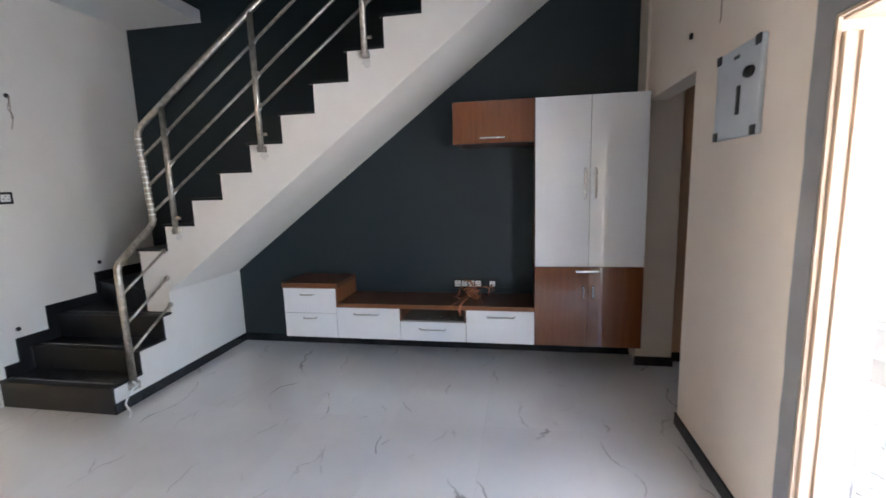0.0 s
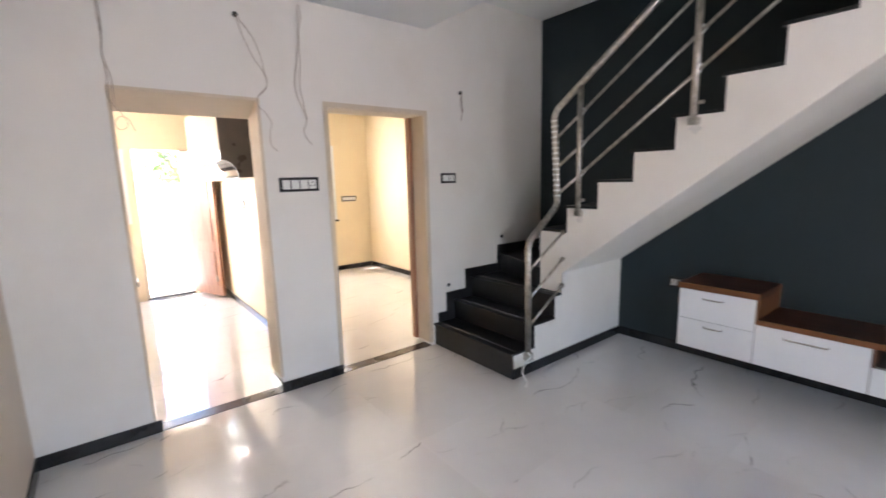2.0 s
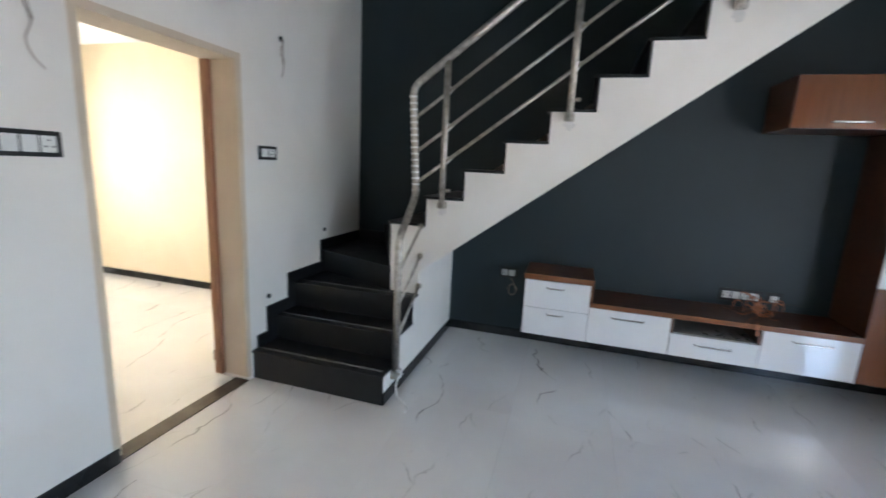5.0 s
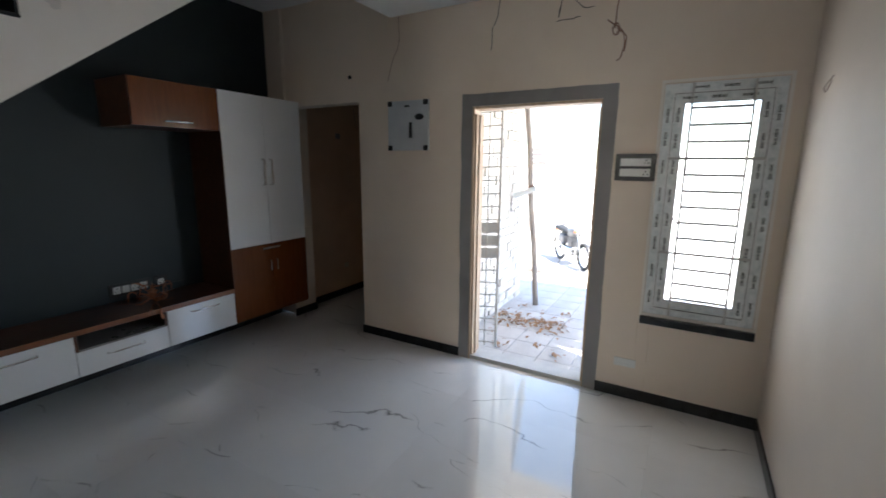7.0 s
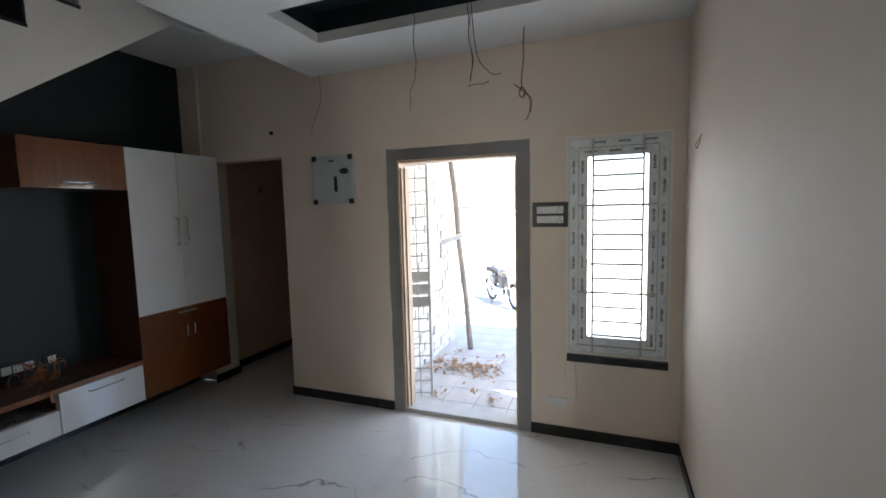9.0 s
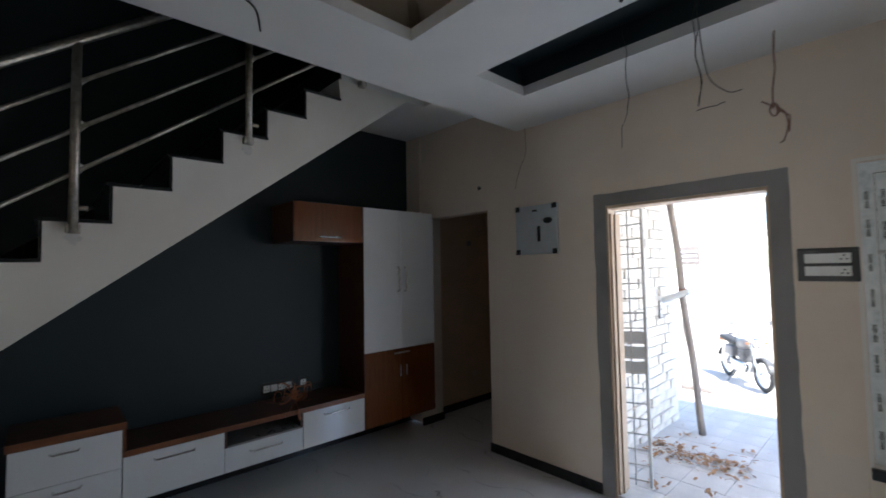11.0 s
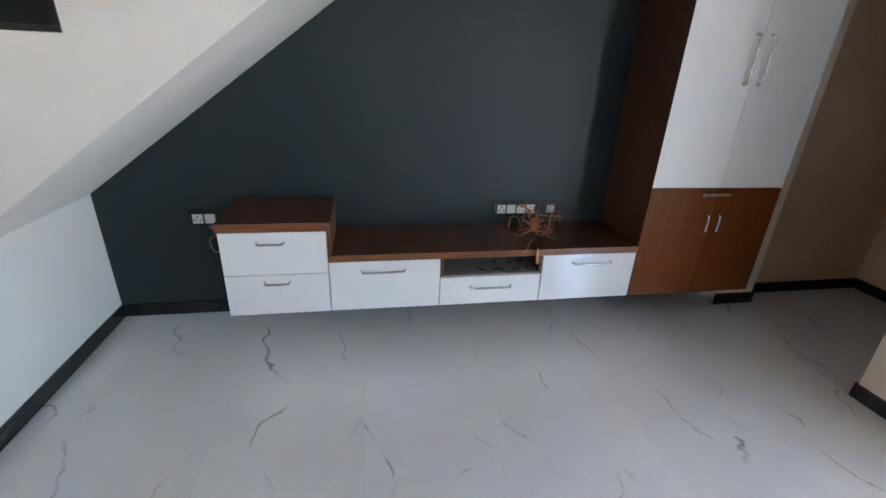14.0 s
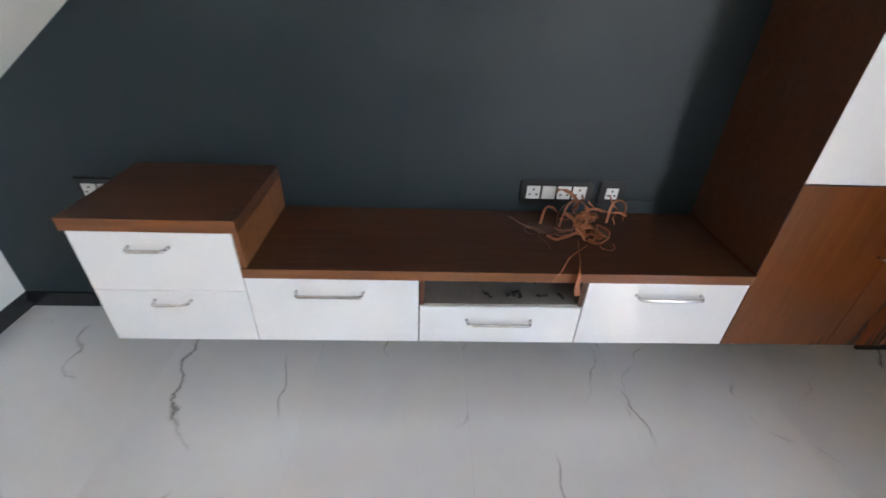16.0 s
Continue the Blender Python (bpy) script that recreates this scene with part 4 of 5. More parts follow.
def window_grille():
    g = thing("window_grille", (XE + 0.0, 0.635, 0.62), "thin grey steel bars across the window", "grille")
    x = XE + 0.008
    for y in (0.48, 0.787):
        part("upright", tube([(x, y, 0.605), (x, y, 2.065)], 0.0075, sides=6), BARS, g)
    n = 13
    for i in range(n):
        z = 0.74 + i * 0.0985
        long = i in (3, 9)
        a, b = (0.39, 0.885) if long else (0.48, 0.787)
        part("bar", tube([(x, a, z), (x, b, z)], 0.0085, sides=6), BARS, g)
    part("stay", tube([(x + 0.004, 0.86, 1.30), (x + 0.004, 0.79, 1.22)], 0.006, sides=6), UPVC, g, "white window stay")
    return g


window_grille()


# ---------------- openings of the inner wall ----------------
def opening_trim(name, o, label, edge):
    d = thing(name, (XW, (o[0] + o[1]) / 2, 0.0), label, "door frame", kind="structure")
    y0, y1, zt = o[0], o[1], o[3]
    for a, b in ((y0 - edge, y0), (y1, y1 + edge)):
        part("plaster_strip", block(XW, XW + 0.003, a, b, 0.0 if name != "door_2" else 0.1, zt), TAN, d)
    part("plaster_strip", block(XW, XW + 0.003, y0 - edge, y1 + edge, zt, zt + edge), TAN, d, "raw beige plaster edge")
    part("lining", block(XW - TW, XW, y0, y0 + 0.012, 0.006, zt - 0.012), TAN, d)
    part("lining", block(XW - TW, XW, y1 - 0.012, y1, 0.006 if name != "door_2" else 0.096, zt - 0.012), TAN, d)
    part("lining", block(XW - TW, XW, y0, y1, zt - 0.012, zt), TAN, d)
    return d


kd = opening_trim("door_2", KIT, "open kitchen doorway with raw plaster edges", 0.006)
head = bmesh.new()
ends = [[head.verts.new((x, y, z)) for x, z in ((XW - 0.012, KIT[3] - 0.0125), (XW - TW - 0.004, KIT[3] - 0.0125), (XW - TW - 0.004, KIT[3] - 0.103))] for y in (KIT[0] + 0.0125, KIT[1] - 0.0125)]
for q in range(3):
    head.faces.new((ends[0][q], ends[0][(q + 1) % 3], ends[1][(q + 1) % 3], ends[1][q]))
head.faces.new(ends[0])
head.faces.new(ends[1][::-1])
part("splayed_head", head, TAN, kd, "sloping raw plaster head")
bd = opening_trim("door_3", BED, "open bedroom doorway with brown wooden frame", 0.026)
part("wood_frame", block(XW - TW - 0.01, XW - TW + 0.05, BED[1] - 0.045, BED[1] - 0.013, 0.006, BED[3] - 0.013, bev=0.004), DOORWOOD, bd, "brown wooden jamb")


def bedroom_window():
    w = thing("window_2", (XB, 3.4, 0.86), "bright white bedroom window", "window", kind="structure")
    part("window_frame", frame_ring(XB - 0.06, XB + 0.005, 2.95, 3.84, 0.86, 2.09, 0.06), UPVC, w)
    part("mullion", block(XB - 0.06, XB, 3.37, 3.43, 0.92, 2.03), UPVC, w)
    for a, b in ((3.01, 3.37), (3.43, 3.78)):
        p = part("pane", block(XB - 0.035, XB - 0.03, a, b, 0.92, 2.03), GLASSM, w)
        p.visible_shadow = False
    part("window_sill", block(XB - 0.01, XB + 0.03, 2.93, 3.86, 0.83, 0.859, bev=0.003), GRANITE, w)
    for i in range(9):
        z = 1.0 + i * 0.115
        part("bar", tube([(XB - 0.012, 3.0, z), (XB - 0.012, 3.79, z)], 0.005, sides=6), BARS, w)


bedroom_window()


def kitchen_things():
    w = thing("window_3", (XB, 0.7, 1.02), "small louvred kitchen window beside the back door", "window", kind="structure")
    part("window_frame", frame_ring(XB - 0.06, XB + 0.004, 0.42, 0.98, 1.02, 1.98, 0.045), UPVC, w)
    for i in range(7):
        p = part("pane", block(XB - 0.04, XB - 0.034, 0.465, 0.935, 1.08 + i * 0.125, 1.19 + i * 0.125), GLASSM, w)
        p.visible_shadow = False
    f = thing("door_4", (XB, 1.33, 0.0), "open back doorway with brown frame", "door frame", kind="structure")
    for a, b, m in ((1.04, 1.075, TAN), (1.60, 1.62, DOORWOOD)):
        part("jamb", block(XB - 0.1, XB + 0.006, a, b, 0.0, 1.98), m, f)
    v = thing("window_4", (XB, 1.0, 2.535), "bright narrow glass strip high under the kitchen ceiling", "window", kind="structure")
    p = part("pane", block(XB - 0.10, XB - 0.095, 0.42, 1.585, 2.535, 2.605), GLASSM, v)
    p.visible_shadow = False
    part("window_frame", frame_ring(XB - 0.11, XB - 0.07, 0.42, 1.585, 2.535, 2.605, 0.006), UPVC, v)
    part("sill", block(XB - 0.2, XB, 1.04, 1.62, -0.02, 0.01), GRANITE, f)
    d = thing("back_door", (-8.44, 1.60, 0.0), "carved brown wooden back door standing open", "door")
    hinge, tip = Vector((-8.44, 1.615, 0)), Vector((-7.82, 1.86, 0))
    u = (tip - hinge).normalized()
    nrm = Vector((-u.y, u.x, 0))

    def slab(s0, s1, z0, z1, d0, d1, bev=0.004):
        L = (tip - hinge).length
        a, b = hinge + u * L * s0, hinge + u * L * s1
        return prism([tuple((p + nrm * q).to_2d()) for p, q in ((a, d0), (b, d0), (b, d1), (a, d1))], z0, z1, bev=bev)
    part("leaf", slab(0, 1, 0.015, 1.96, -0.018, 0.018), DOORWOOD, d)
    for z0, z1 in ((0.15, 0.62), (0.75, 1.2), (1.32, 1.85)):
        part("moulded_panel", slab(0.15, 0.85, z0, z1, -0.027, -0.0185, 0.006), DOORWOOD, d)
    part("door_handle", slab(0.88, 0.93, 0.22, 0.30, -0.05, -0.0185, 0.004), CHROME, d, "chrome knob plate")
    c = thing("kitchen_counter", (-6.6, 0.55, 0.0), "black granite kitchen counter on white base", "kitchen counter")
    part("base", block(-8.2, -5.15, YS + 0.002, 0.80, 0.0, 0.82, bev=0.003), GLOSS, c)
    part("plinth", block(-8.2, -5.16, 0.801, 0.805, 0.0, 0.09), GRANITE, c)
    part("top", block(-8.25, -5.12, YS + 0.002, 0.83, 0.822, 0.86, bev=0.004), GRANITE, c)
    k = thing("kitchen_wall_cabinet", (-6.9, 1.8, 1.56), "dark wall cabinet with white gloss doors round the hood", "cabinet")
    cut = [(1.605 + 0.145 * math.sin(a), 1.565 + 0.165 * math.cos(a)) for a in [math.pi / 2 * i / 10 for i in range(11)]]

    def profile(pts, x0, x1):
        """A shape in y and z, drawn out along x."""
        bm = bmesh.new()
        a, b = [bm.verts.new((x0, y, z)) for y, z in pts], [bm.verts.new((x1, y, z)) for y, z in pts]
        bm.faces.new(a)
        bm.faces.new(b[::-1])
        for i in range(len(pts)):
            m = (i + 1) % len(pts)
            bm.faces.new((a[i], b[i], b[m], a[m]))
        return bm
    shell = [(y + 0.018, z + 0.006) for y, z in cut] + [(YK - 0.001, 1.571), (YK - 0.001, 2.30), (1.63, 2.30)]
    part("body", profile(shell, -7.75, -6.022), BLACKPL, k)
    side = [(y, z) for y, z in cut] + [(YK - 0.001, 1.565), (YK - 0.001, 2.30), (1.605, 2.30)]
    part("side_panel", profile(side, -6.02, -6.0), plain("dark_brown_laminate", (0.035, 0.026, 0.022), (0.06, 0.045, 0.038), 0.3), k, "dark brown side panel with a curved cut-out")
    for a in (-7.75, -7.17, -6.60):
        part("door", block(a + 0.002, a + 0.568, 1.608, 1.628, 1.742, 2.298, bev=0.001), GLOSS, k)
    h = thing("cooker_hood", (-6.9, 1.75, 1.56), "concave polished steel cooker hood with a pale lip", "cooker hood")
    sheet = [(y + 0.002, z - 0.001) for y, z in cut] + [(y + 0.010, z + 0.003) for y, z in cut[::-1]]
    part("visor", profile(sheet, -7.70, -6.023), plain("polished_steel", (0.50, 0.48, 0.46), (0.60, 0.58, 0.56), 0.14, 8.0, 1.0, relief=0.02), h, "concave polished steel visor", True)
    part("lip", block(-7.70, -6.023, 1.742, 1.775, 1.546, 1.562, bev=0.004), WHITEPL, h, "pale lower lip")
    part("lip", block(-7.70, -6.023, 1.596, 1.607, 1.722, 1.738, bev=0.003), CHROME, h)

kitchen_things()


# ---------------- outdoors ----------------
g = bmesh.new()
R = 400
for quad in ([(-R, -R), (R, -R), (R, R), (-R, R)],):
    g.faces.new([g.verts.new((x, y, -0.83)) for x, y in quad])
struct("ground", g, SOIL, "pale sandy ground round the house", "ground")
struct("porch_base", block(XE + TE, 3.3, -1.5, 2.95, -0.83, -0.14), PAVER, "raised porch base", "pavement")
# The ceiling's unseen outer part is extended to shade the pavers.
struct("porch_ceiling", block(XE + TE, 2.4, -0.6, 2.95, 2.75, 2.87), CREAM, "cream porch ceiling", "ceiling")
struct("porch_side_wall", block(XE + TE, 2.42, 2.61, 2.95, -0.14, 2.75), STONE, "stone clad porch wall", "wall")
struct("back_yard", block(XB - 2.6, XB - 0.2, -1.5, 5.0, -0.83, -0.06), PAVER, "paved back yard", "pavement")
struct("compound_wall", block(XB - 2.9, XB - 2.6, -3.0, 7.0, -0.83, 1.2), WHITE, "white compound wall behind the house", "wall")


def prop_pole():
    p = thing("prop_pole", (2.01, 2.25, -0.1), "leaning weathered wooden prop with a white tube bracket", "pole")
    pts = []
    for i in range(14):
        t = i / 13
        pts.append((2.01 + 0.006 * math.sin(9 * t), 2.25 + 0.22 * t + 0.006 * math.sin(13 * t + 1), -0.1 + 2.4 * t))
    part("shaft", tube(pts, 0.034, sides=9), POLEWOOD, p, smooth=True)
    part("bracket_tube", tube([(1.945, 2.56, 1.215), (1.955, 2.30, 1.315)], 0.033, sides=12), PANELGREY, p, "pale plastic tube")
    # Black disc stands in for the shade inside the tube's end.
    part("tube_mouth_disc", tube([(1.944, 2.566, 1.2127), (1.945, 2.5605, 1.2148)], 0.027, sides=12), BLACKPL, p, "black disc for the shaded open tube end")
    part("binding", tube([(2.005, 2.372, 1.29), (2.005, 2.378, 1.34)], 0.042, sides=10), WIREBROWN, p)


prop_pole()


def motorbike():
    b = thing("motorcycle", (7.7, 3.16, -0.83), "dark grey parked motorcycle on the sunny ground", "motorcycle")
    o = Vector((7.7, 3.16, -0.83))

    def at(x, y, z):
        return o + Vector((x, y, z))

    def wheel(y):
        ring = [at(0, y + 0.27 * math.cos(a), 0.31 + 0.27 * math.sin(a)) for a in [2 * math.pi * i / 24 for i in range(25)]]
        wh = part("wheel", tube(ring, 0.042, sides=8), RUBBER, b, "black tyre", True)
        s = bmesh.new()
        for i in range(14):
            a = 2 * math.pi * i / 14
            tube([at(0.03 if i % 2 else -0.03, y, 0.31), at(0, y + 0.24 * math.cos(a), 0.31 + 0.24 * math.sin(a))], 0.006, bm=s, sides=5)
        tube([at(0, y + 0.235 * math.cos(a), 0.31 + 0.235 * math.sin(a)) for a in [2 * math.pi * i / 20 for i in range(21)]], 0.014, bm=s, sides=6)
        part("rim", s, CHROME, wh)
        part("hub", tube([at(-0.07, y, 0.31), at(0.07, y, 0.31)], 0.055, sides=12), CHROME, wh)
        guard = [at(0, y + 0.335 * math.cos(a), 0.31 + 0.335 * math.sin(a)) for a in [radians(d) for d in range(15 if y > 0 else 35, 166 if y < 0 else 146, 10)]]
        part("mudguard", ribbon_guard(guard), BIKE, b, smooth=True)

    def ribbon_guard(pts):
        bm = bmesh.new()
        rows = [[bm.verts.new(p + Vector((dx, 0, -0.02 * (abs(dx) > 0.05)))) for dx in (-0.07, -0.03, 0.03, 0.07)] for p in pts]
        for r, q in zip(rows, rows[1:]):
            for i in range(3):
                bm.faces.new((r[i], r[i + 1], q[i + 1], q[i]))
        bmesh.ops.solidify(bm, geom=bm.faces[:], thickness=0.006)
        return bm
    wheel(-0.66)
    wheel(0.64)
    tank = block(-0.13, 0.13, -0.30, 0.16, 0.74, 0.95, bev=0.07, seg=3)
    for v in tank.verts:
        v.co = at(v.co.x * (1.0 if v.co.y < -0.05 else 0.7), v.co.y, v.co.z - (0.05 if v.co.y > 0.0 else 0.0))
    part("tank", tank, BIKE, b, smooth=True)
    seat = block(-0.12, 0.12, 0.12, 0.78, 0.74, 0.84, bev=0.04, seg=3)
    for v in seat.verts:
        v.co = at(v.co.x, v.co.y, v.co.z + (0.05 if v.co.y > 0.45 else 0.0))
    part("seat", seat, RUBBER, b, smooth=True)
    part("crankcase", block(o.x - 0.15, o.x + 0.15, o.y - 0.20, o.y + 0.24, o.z + 0.22, o.z + 0.46, bev=0.05, seg=3), CHROME, b, smooth=True)
    fins = bmesh.new()
    for i in range(8):
        block(o.x - 0.10, o.x + 0.10, o.y - 0.17, o.y + 0.05, o.z + 0.47 + i * 0.028, o.z + 0.484 + i * 0.028, bm=fins)
    block(o.x - 0.07, o.x + 0.07, o.y - 0.14, o.y + 0.02, o.z + 0.45, o.z + 0.72, bm=fins)
    part("cylinder", fins, BIKE, b, "finned engine cylinder")
    part("side_cover", block(o.x - 0.14, o.x + 0.14, o.y + 0.20, o.y + 0.50, o.z + 0.50, o.z + 0.72, bev=0.04, seg=3), BIKE, b, smooth=True)
    part("frame", tube([at(0, -0.38, 0.90), at(0, -0.26, 0.30), at(0, 0.2, 0.22), at(0, 0.64, 0.31), at(0, 0.56, 0.76)], 0.022), BIKE, b)
    for s in (-1, 1):
        part("fork", tube([at(s * 0.085, -0.66, 0.31), at(s * 0.085, -0.40, 1.0)], 0.022), CHROME, b)
        part("shock_absorber", tube([at(s * 0.13, 0.62, 0.34), at(s * 0.12, 0.50, 0.74)], 0.03), CHROME, b)
        part("mirror_stem", tube([at(s * 0.28, -0.30, 1.06), at(s * 0.34, -0.34, 1.24)], 0.008, sides=6), BIKE, b)
        part("mirror", block(o.x + s * 0.36 - 0.06, o.x + s * 0.36 + 0.06, o.y - 0.36, o.y - 0.335, o.z + 1.22, o.z + 1.30, bev=0.012), BIKE, b)
        part("indicator", block(o.x + s * 0.17 - 0.03, o.x + s * 0.17 + 0.03, o.y - 0.50, o.y - 0.44, o.z + 0.86, o.z + 0.90, bev=0.01), COPPER, b)
    part("handlebar", tube(rounded([at(-0.38, -0.22, 1.04), at(-0.14, -0.38, 1.02), at(0.14, -0.38, 1.02), at(0.38, -0.22, 1.04)], 0.05), 0.015), BIKE, b)
    part("headlight", tube([at(0, -0.46, 0.90), at(0, -0.58, 0.88)], 0.085, sides=16), CHROME, b, smooth=True)
    part("exhaust", tube([at(0.13, -0.18, 0.40), at(0.16, -0.1, 0.26), at(0.17, 0.3, 0.24), at(0.18, 0.92, 0.36)], 0.038), CHROME, b)
    part("side_stand", tube([at(-0.13, 0.1, 0.25), at(-0.26, 0.16, 0.0)], 0.012), BIKE, b)
    part("tail_light", block(o.x - 0.05, o.x + 0.05, o.y + 0.86, o.y + 0.92, o.z + 0.72, o.z + 0.79, bev=0.012), COPPER, b)
    b.rotation_euler = (0, 0, radians(309))

motorbike()


def dry_leaves():
    rng = random.Random(11)
    bm = bmesh.new()
    z0 = -0.098
    clumps = [(rng.uniform(0.55, 1.9), rng.uniform(1.3, 2.4)) for _ in range(11)]
    for i in range(330):
        if i < 230:
            x, y = rng.gauss(1.38, 0.13), rng.uniform(1.72, 2.52)
            h = rng.uniform(0, 0.02)
        elif i < 300:
            cx, cy = rng.choice(clumps)
            x, y, h = rng.gauss(cx, 0.03), rng.gauss(cy, 0.03), rng.uniform(0, 0.012)
        else:
            x, y, h = rng.uniform(0.5, 2.3), rng.uniform(1.3, 2.5), 0.0
        s = rng.uniform(0.018, 0.036)
        m = Matrix.Translation((x, y, z0 + h + 0.004)) @ Euler((rng.uniform(-0.6, 0.6), rng.uniform(-0.6, 0.6), rng.uniform(0, 6.28))).to_matrix().to_4x4()
        shape = [(-1, 0, 0), (-0.4, 0.4, 0.25), (0.4, 0.35, 0.2), (1, 0, 0.1), (0.4, -0.35, 0.2), (-0.4, -0.4, 0.25)]
        bm.faces.new([bm.verts.new(m @ Vector((a * s, c * s, abs(d) * s))) for a, c, d in shape])
    tagged(finish("dry_leaves", bm, LEAFDRY), "brown dry leaves swept together on the porch", "leaves", kind="stuff")


dry_leaves()


def street_sign():
    s = thing("signboard", (9.0, 4.5, -0.83), "faded brown signboard on two posts across the street", "sign")
    for y in (4.35, 4.7):
        part("post", tube([(9.0, y, -0.83), (9.0, y, 1.62)], 0.03), POLEWOOD, s)
    part("board", block(8.97, 9.03, 4.26, 4.78, 1.60, 2.05, bev=0.01), POLEWOOD, s)
    for k in range(3):
        part("bar", block(8.962, 8.969, 4.32, 4.72, 1.68 + k * 0.11, 1.72 + k * 0.11), WHITEPL, s)
    b = thing("broom", (6.5, 3.75, -0.83), "old broom lying on the ground beyond the porch", "broom")
    part("stick", tube([(6.5, 3.75, -0.78), (6.52, 4.35, -0.62)], 0.014), POLEWOOD, b)
    part("head", block(6.42, 6.58, 3.40, 3.95, -0.83, -0.74, bev=0.02), POLEWOOD, b)


street_sign()


def tree(at, h, name="tree"):
    rng = random.Random(21)
    t = thing(name, at, "green leafy tree beyond the back yard wall", "tree")
    x, y, z = at
    bm = bmesh.new()
    top = Vector((x + 0.2, y, z + h * 0.55))
    pts = wander(at, top, 8, 0.06, rng)
    tube(pts, 0.10, bm=bm, sides=9)
    tips = []
    for i in range(9):
        a = i * 0.75 + rng.uniform(-0.3, 0.3)
        s = top.lerp(Vector(at), rng.uniform(0, 0.35))
        e = s + Vector((math.cos(a) * h * 0.28, math.sin(a) * h * 0.28, h * rng.uniform(0.12, 0.38)))
        tube(wander(s, e, 6, 0.05, rng), 0.035, bm=bm, sides=6)
        tips.append((s, e))
    part("trunk", bm, BARK, t, smooth=True)
    cr = bmesh.new()
    for i in range(1500):
        s, e = rng.choice(tips)
        p = s.lerp(e, rng.uniform(0.35, 1.1)) + Vector((rng.gauss(0, 0.28), rng.gauss(0, 0.28), rng.gauss(0, 0.22)))
        sz = rng.uniform(0.05, 0.11)
        m = Matrix.Translation(p) @ Euler((rng.uniform(-1, 1), rng.uniform(-1, 1), rng.uniform(0, 6.28))).to_matrix().to_4x4()
        cr.faces.new([cr.verts.new(m @ Vector((a * sz, b * sz, c * sz))) for a, b, c in ((-1, 0, 0), (-0.2, 0.45, 0.15), (1, 0, 0), (-0.2, -0.45, 0.15))])
    part("crown", cr, LEAF, t)


tree((-12.6, 2.6, -0.83), 4.2)


# ---------------- hanging wires ----------------
def wire(name, runs, mat, label, r=0.0028):
    a = runs[0][0]
    t = thing(name, a, label, "cable", "loose cables")
    for k, pts in enumerate(runs):
        part("strand", tube(pts, r, sides=6), mat, t, smooth=True)
    return t


rw = random.Random(4)
wire("hanging_cable", [wander((XE - 0.03, 2.90, 2.735), (XE - 0.03, 2.885, 2.58), 5, 0.004, rw) + wander((XE - 0.03, 2.89, 2.55), (XE - 0.03, 3.01, 2.25), 10, 0.008, rw)], WIREBROWN, "thin brown cable hanging from the ceiling edge", 0.002)
wire("hanging_cable", [wander((-1.17, 1.51, 2.745), (-1.165, 1.505, 2.62), 5, 0.002, rw)], BLACKPL, "short black conduit hanging from the ceiling", 0.009)
wire("hanging_cable", [wander((-0.50, 1.80, 2.93), (-0.455, 1.80, 2.56), 8, 0.008, rw) + wander((-0.455, 1.795, 2.54), (-0.455, 1.845, 2.24), 8, 0.008, rw)], WIREDARK, "thin dark cable hanging out of the ceiling slot", 0.0022)
wire("hanging_cable", [wander((-0.47, 1.44, 2.93), (-0.455, 1.455, 2.36), 14, 0.014, rw), wander((-0.47, 1.43, 2.93), (-0.455, 1.452, 2.37), 14, 0.016, rw),
                       wander((-0.455, 1.464, 2.341), (-0.455, 1.34, 2.35), 6, 0.006, rw), rounded([(-0.47, 1.445, 2.93), (-0.455, 1.428, 2.62), (-0.452, 1.405, 2.47), (-0.455, 1.32, 2.385), (-0.455, 1.27, 2.388)], 0.06)], WIREDARK, "bunch of dark cables hanging out of the ceiling slot", 0.0024)
wire("hanging_cable", [wander((-0.16, 1.19, 2.745), (-0.16, 1.21, 2.35), 8, 0.005, rw), 
                       [(-0.16 + 0.012 * math.sin(a * 0.5), 1.205 + 0.018 * math.cos(a), 2.345 + 0.03 * math.sin(a)) for a in [0.5 * i for i in range(22)]],
                       rounded([(-0.16, 1.255, 2.40), (-0.165, 1.225, 2.375), (-0.16, 1.20, 2.36), (-0.155, 1.165, 2.33), (-0.16, 1.150, 2.26), (-0.16, 1.172, 2.18), (-0.16, 1.19, 2.175)], 0.03),
                       rounded([(-0.155, 1.20, 2.35), (-0.15, 1.16, 2.315), (-0.155, 1.145, 2.30), (-0.155, 1.152, 2.22)], 0.02)], WIREBROWN, "knotted brown cable hanging from the ceiling", 0.0038)
wire("hanging_cable", [rounded([(-1.55, 1.62, 3.0), (-1.44, 1.66, 2.78), (-1.432, 1.765, 2.70), (-1.414, 1.60, 2.71), (-1.55, 1.45, 2.88), (-1.60, 1.42, 3.0)], 0.06),
                       rounded([(-1.55, 1.75, 2.95), (-1.40, 1.72, 2.74), (-1.33, 1.66, 2.69), (-1.36, 1.56, 2.72), (-1.5, 1.50, 2.90)], 0.06)], WIREDARK, "dark cable loops hanging from the cove", 0.0028)
wire("hanging_cable", [rounded([(-2.36, 2.56, 2.742), (-2.25, 2.60, 2.725), (-2.16, 2.64, 2.715), (-2.12, 2.71, 2.66)], 0.04)], WIREDARK, "stub of black cable out of the ceiling", 0.005)
# cables on the inner wall
xw = XW + 0.012


def on_wall(pts):
    return rounded([(xw, y, z) for y, z in pts], 0.035, 4)


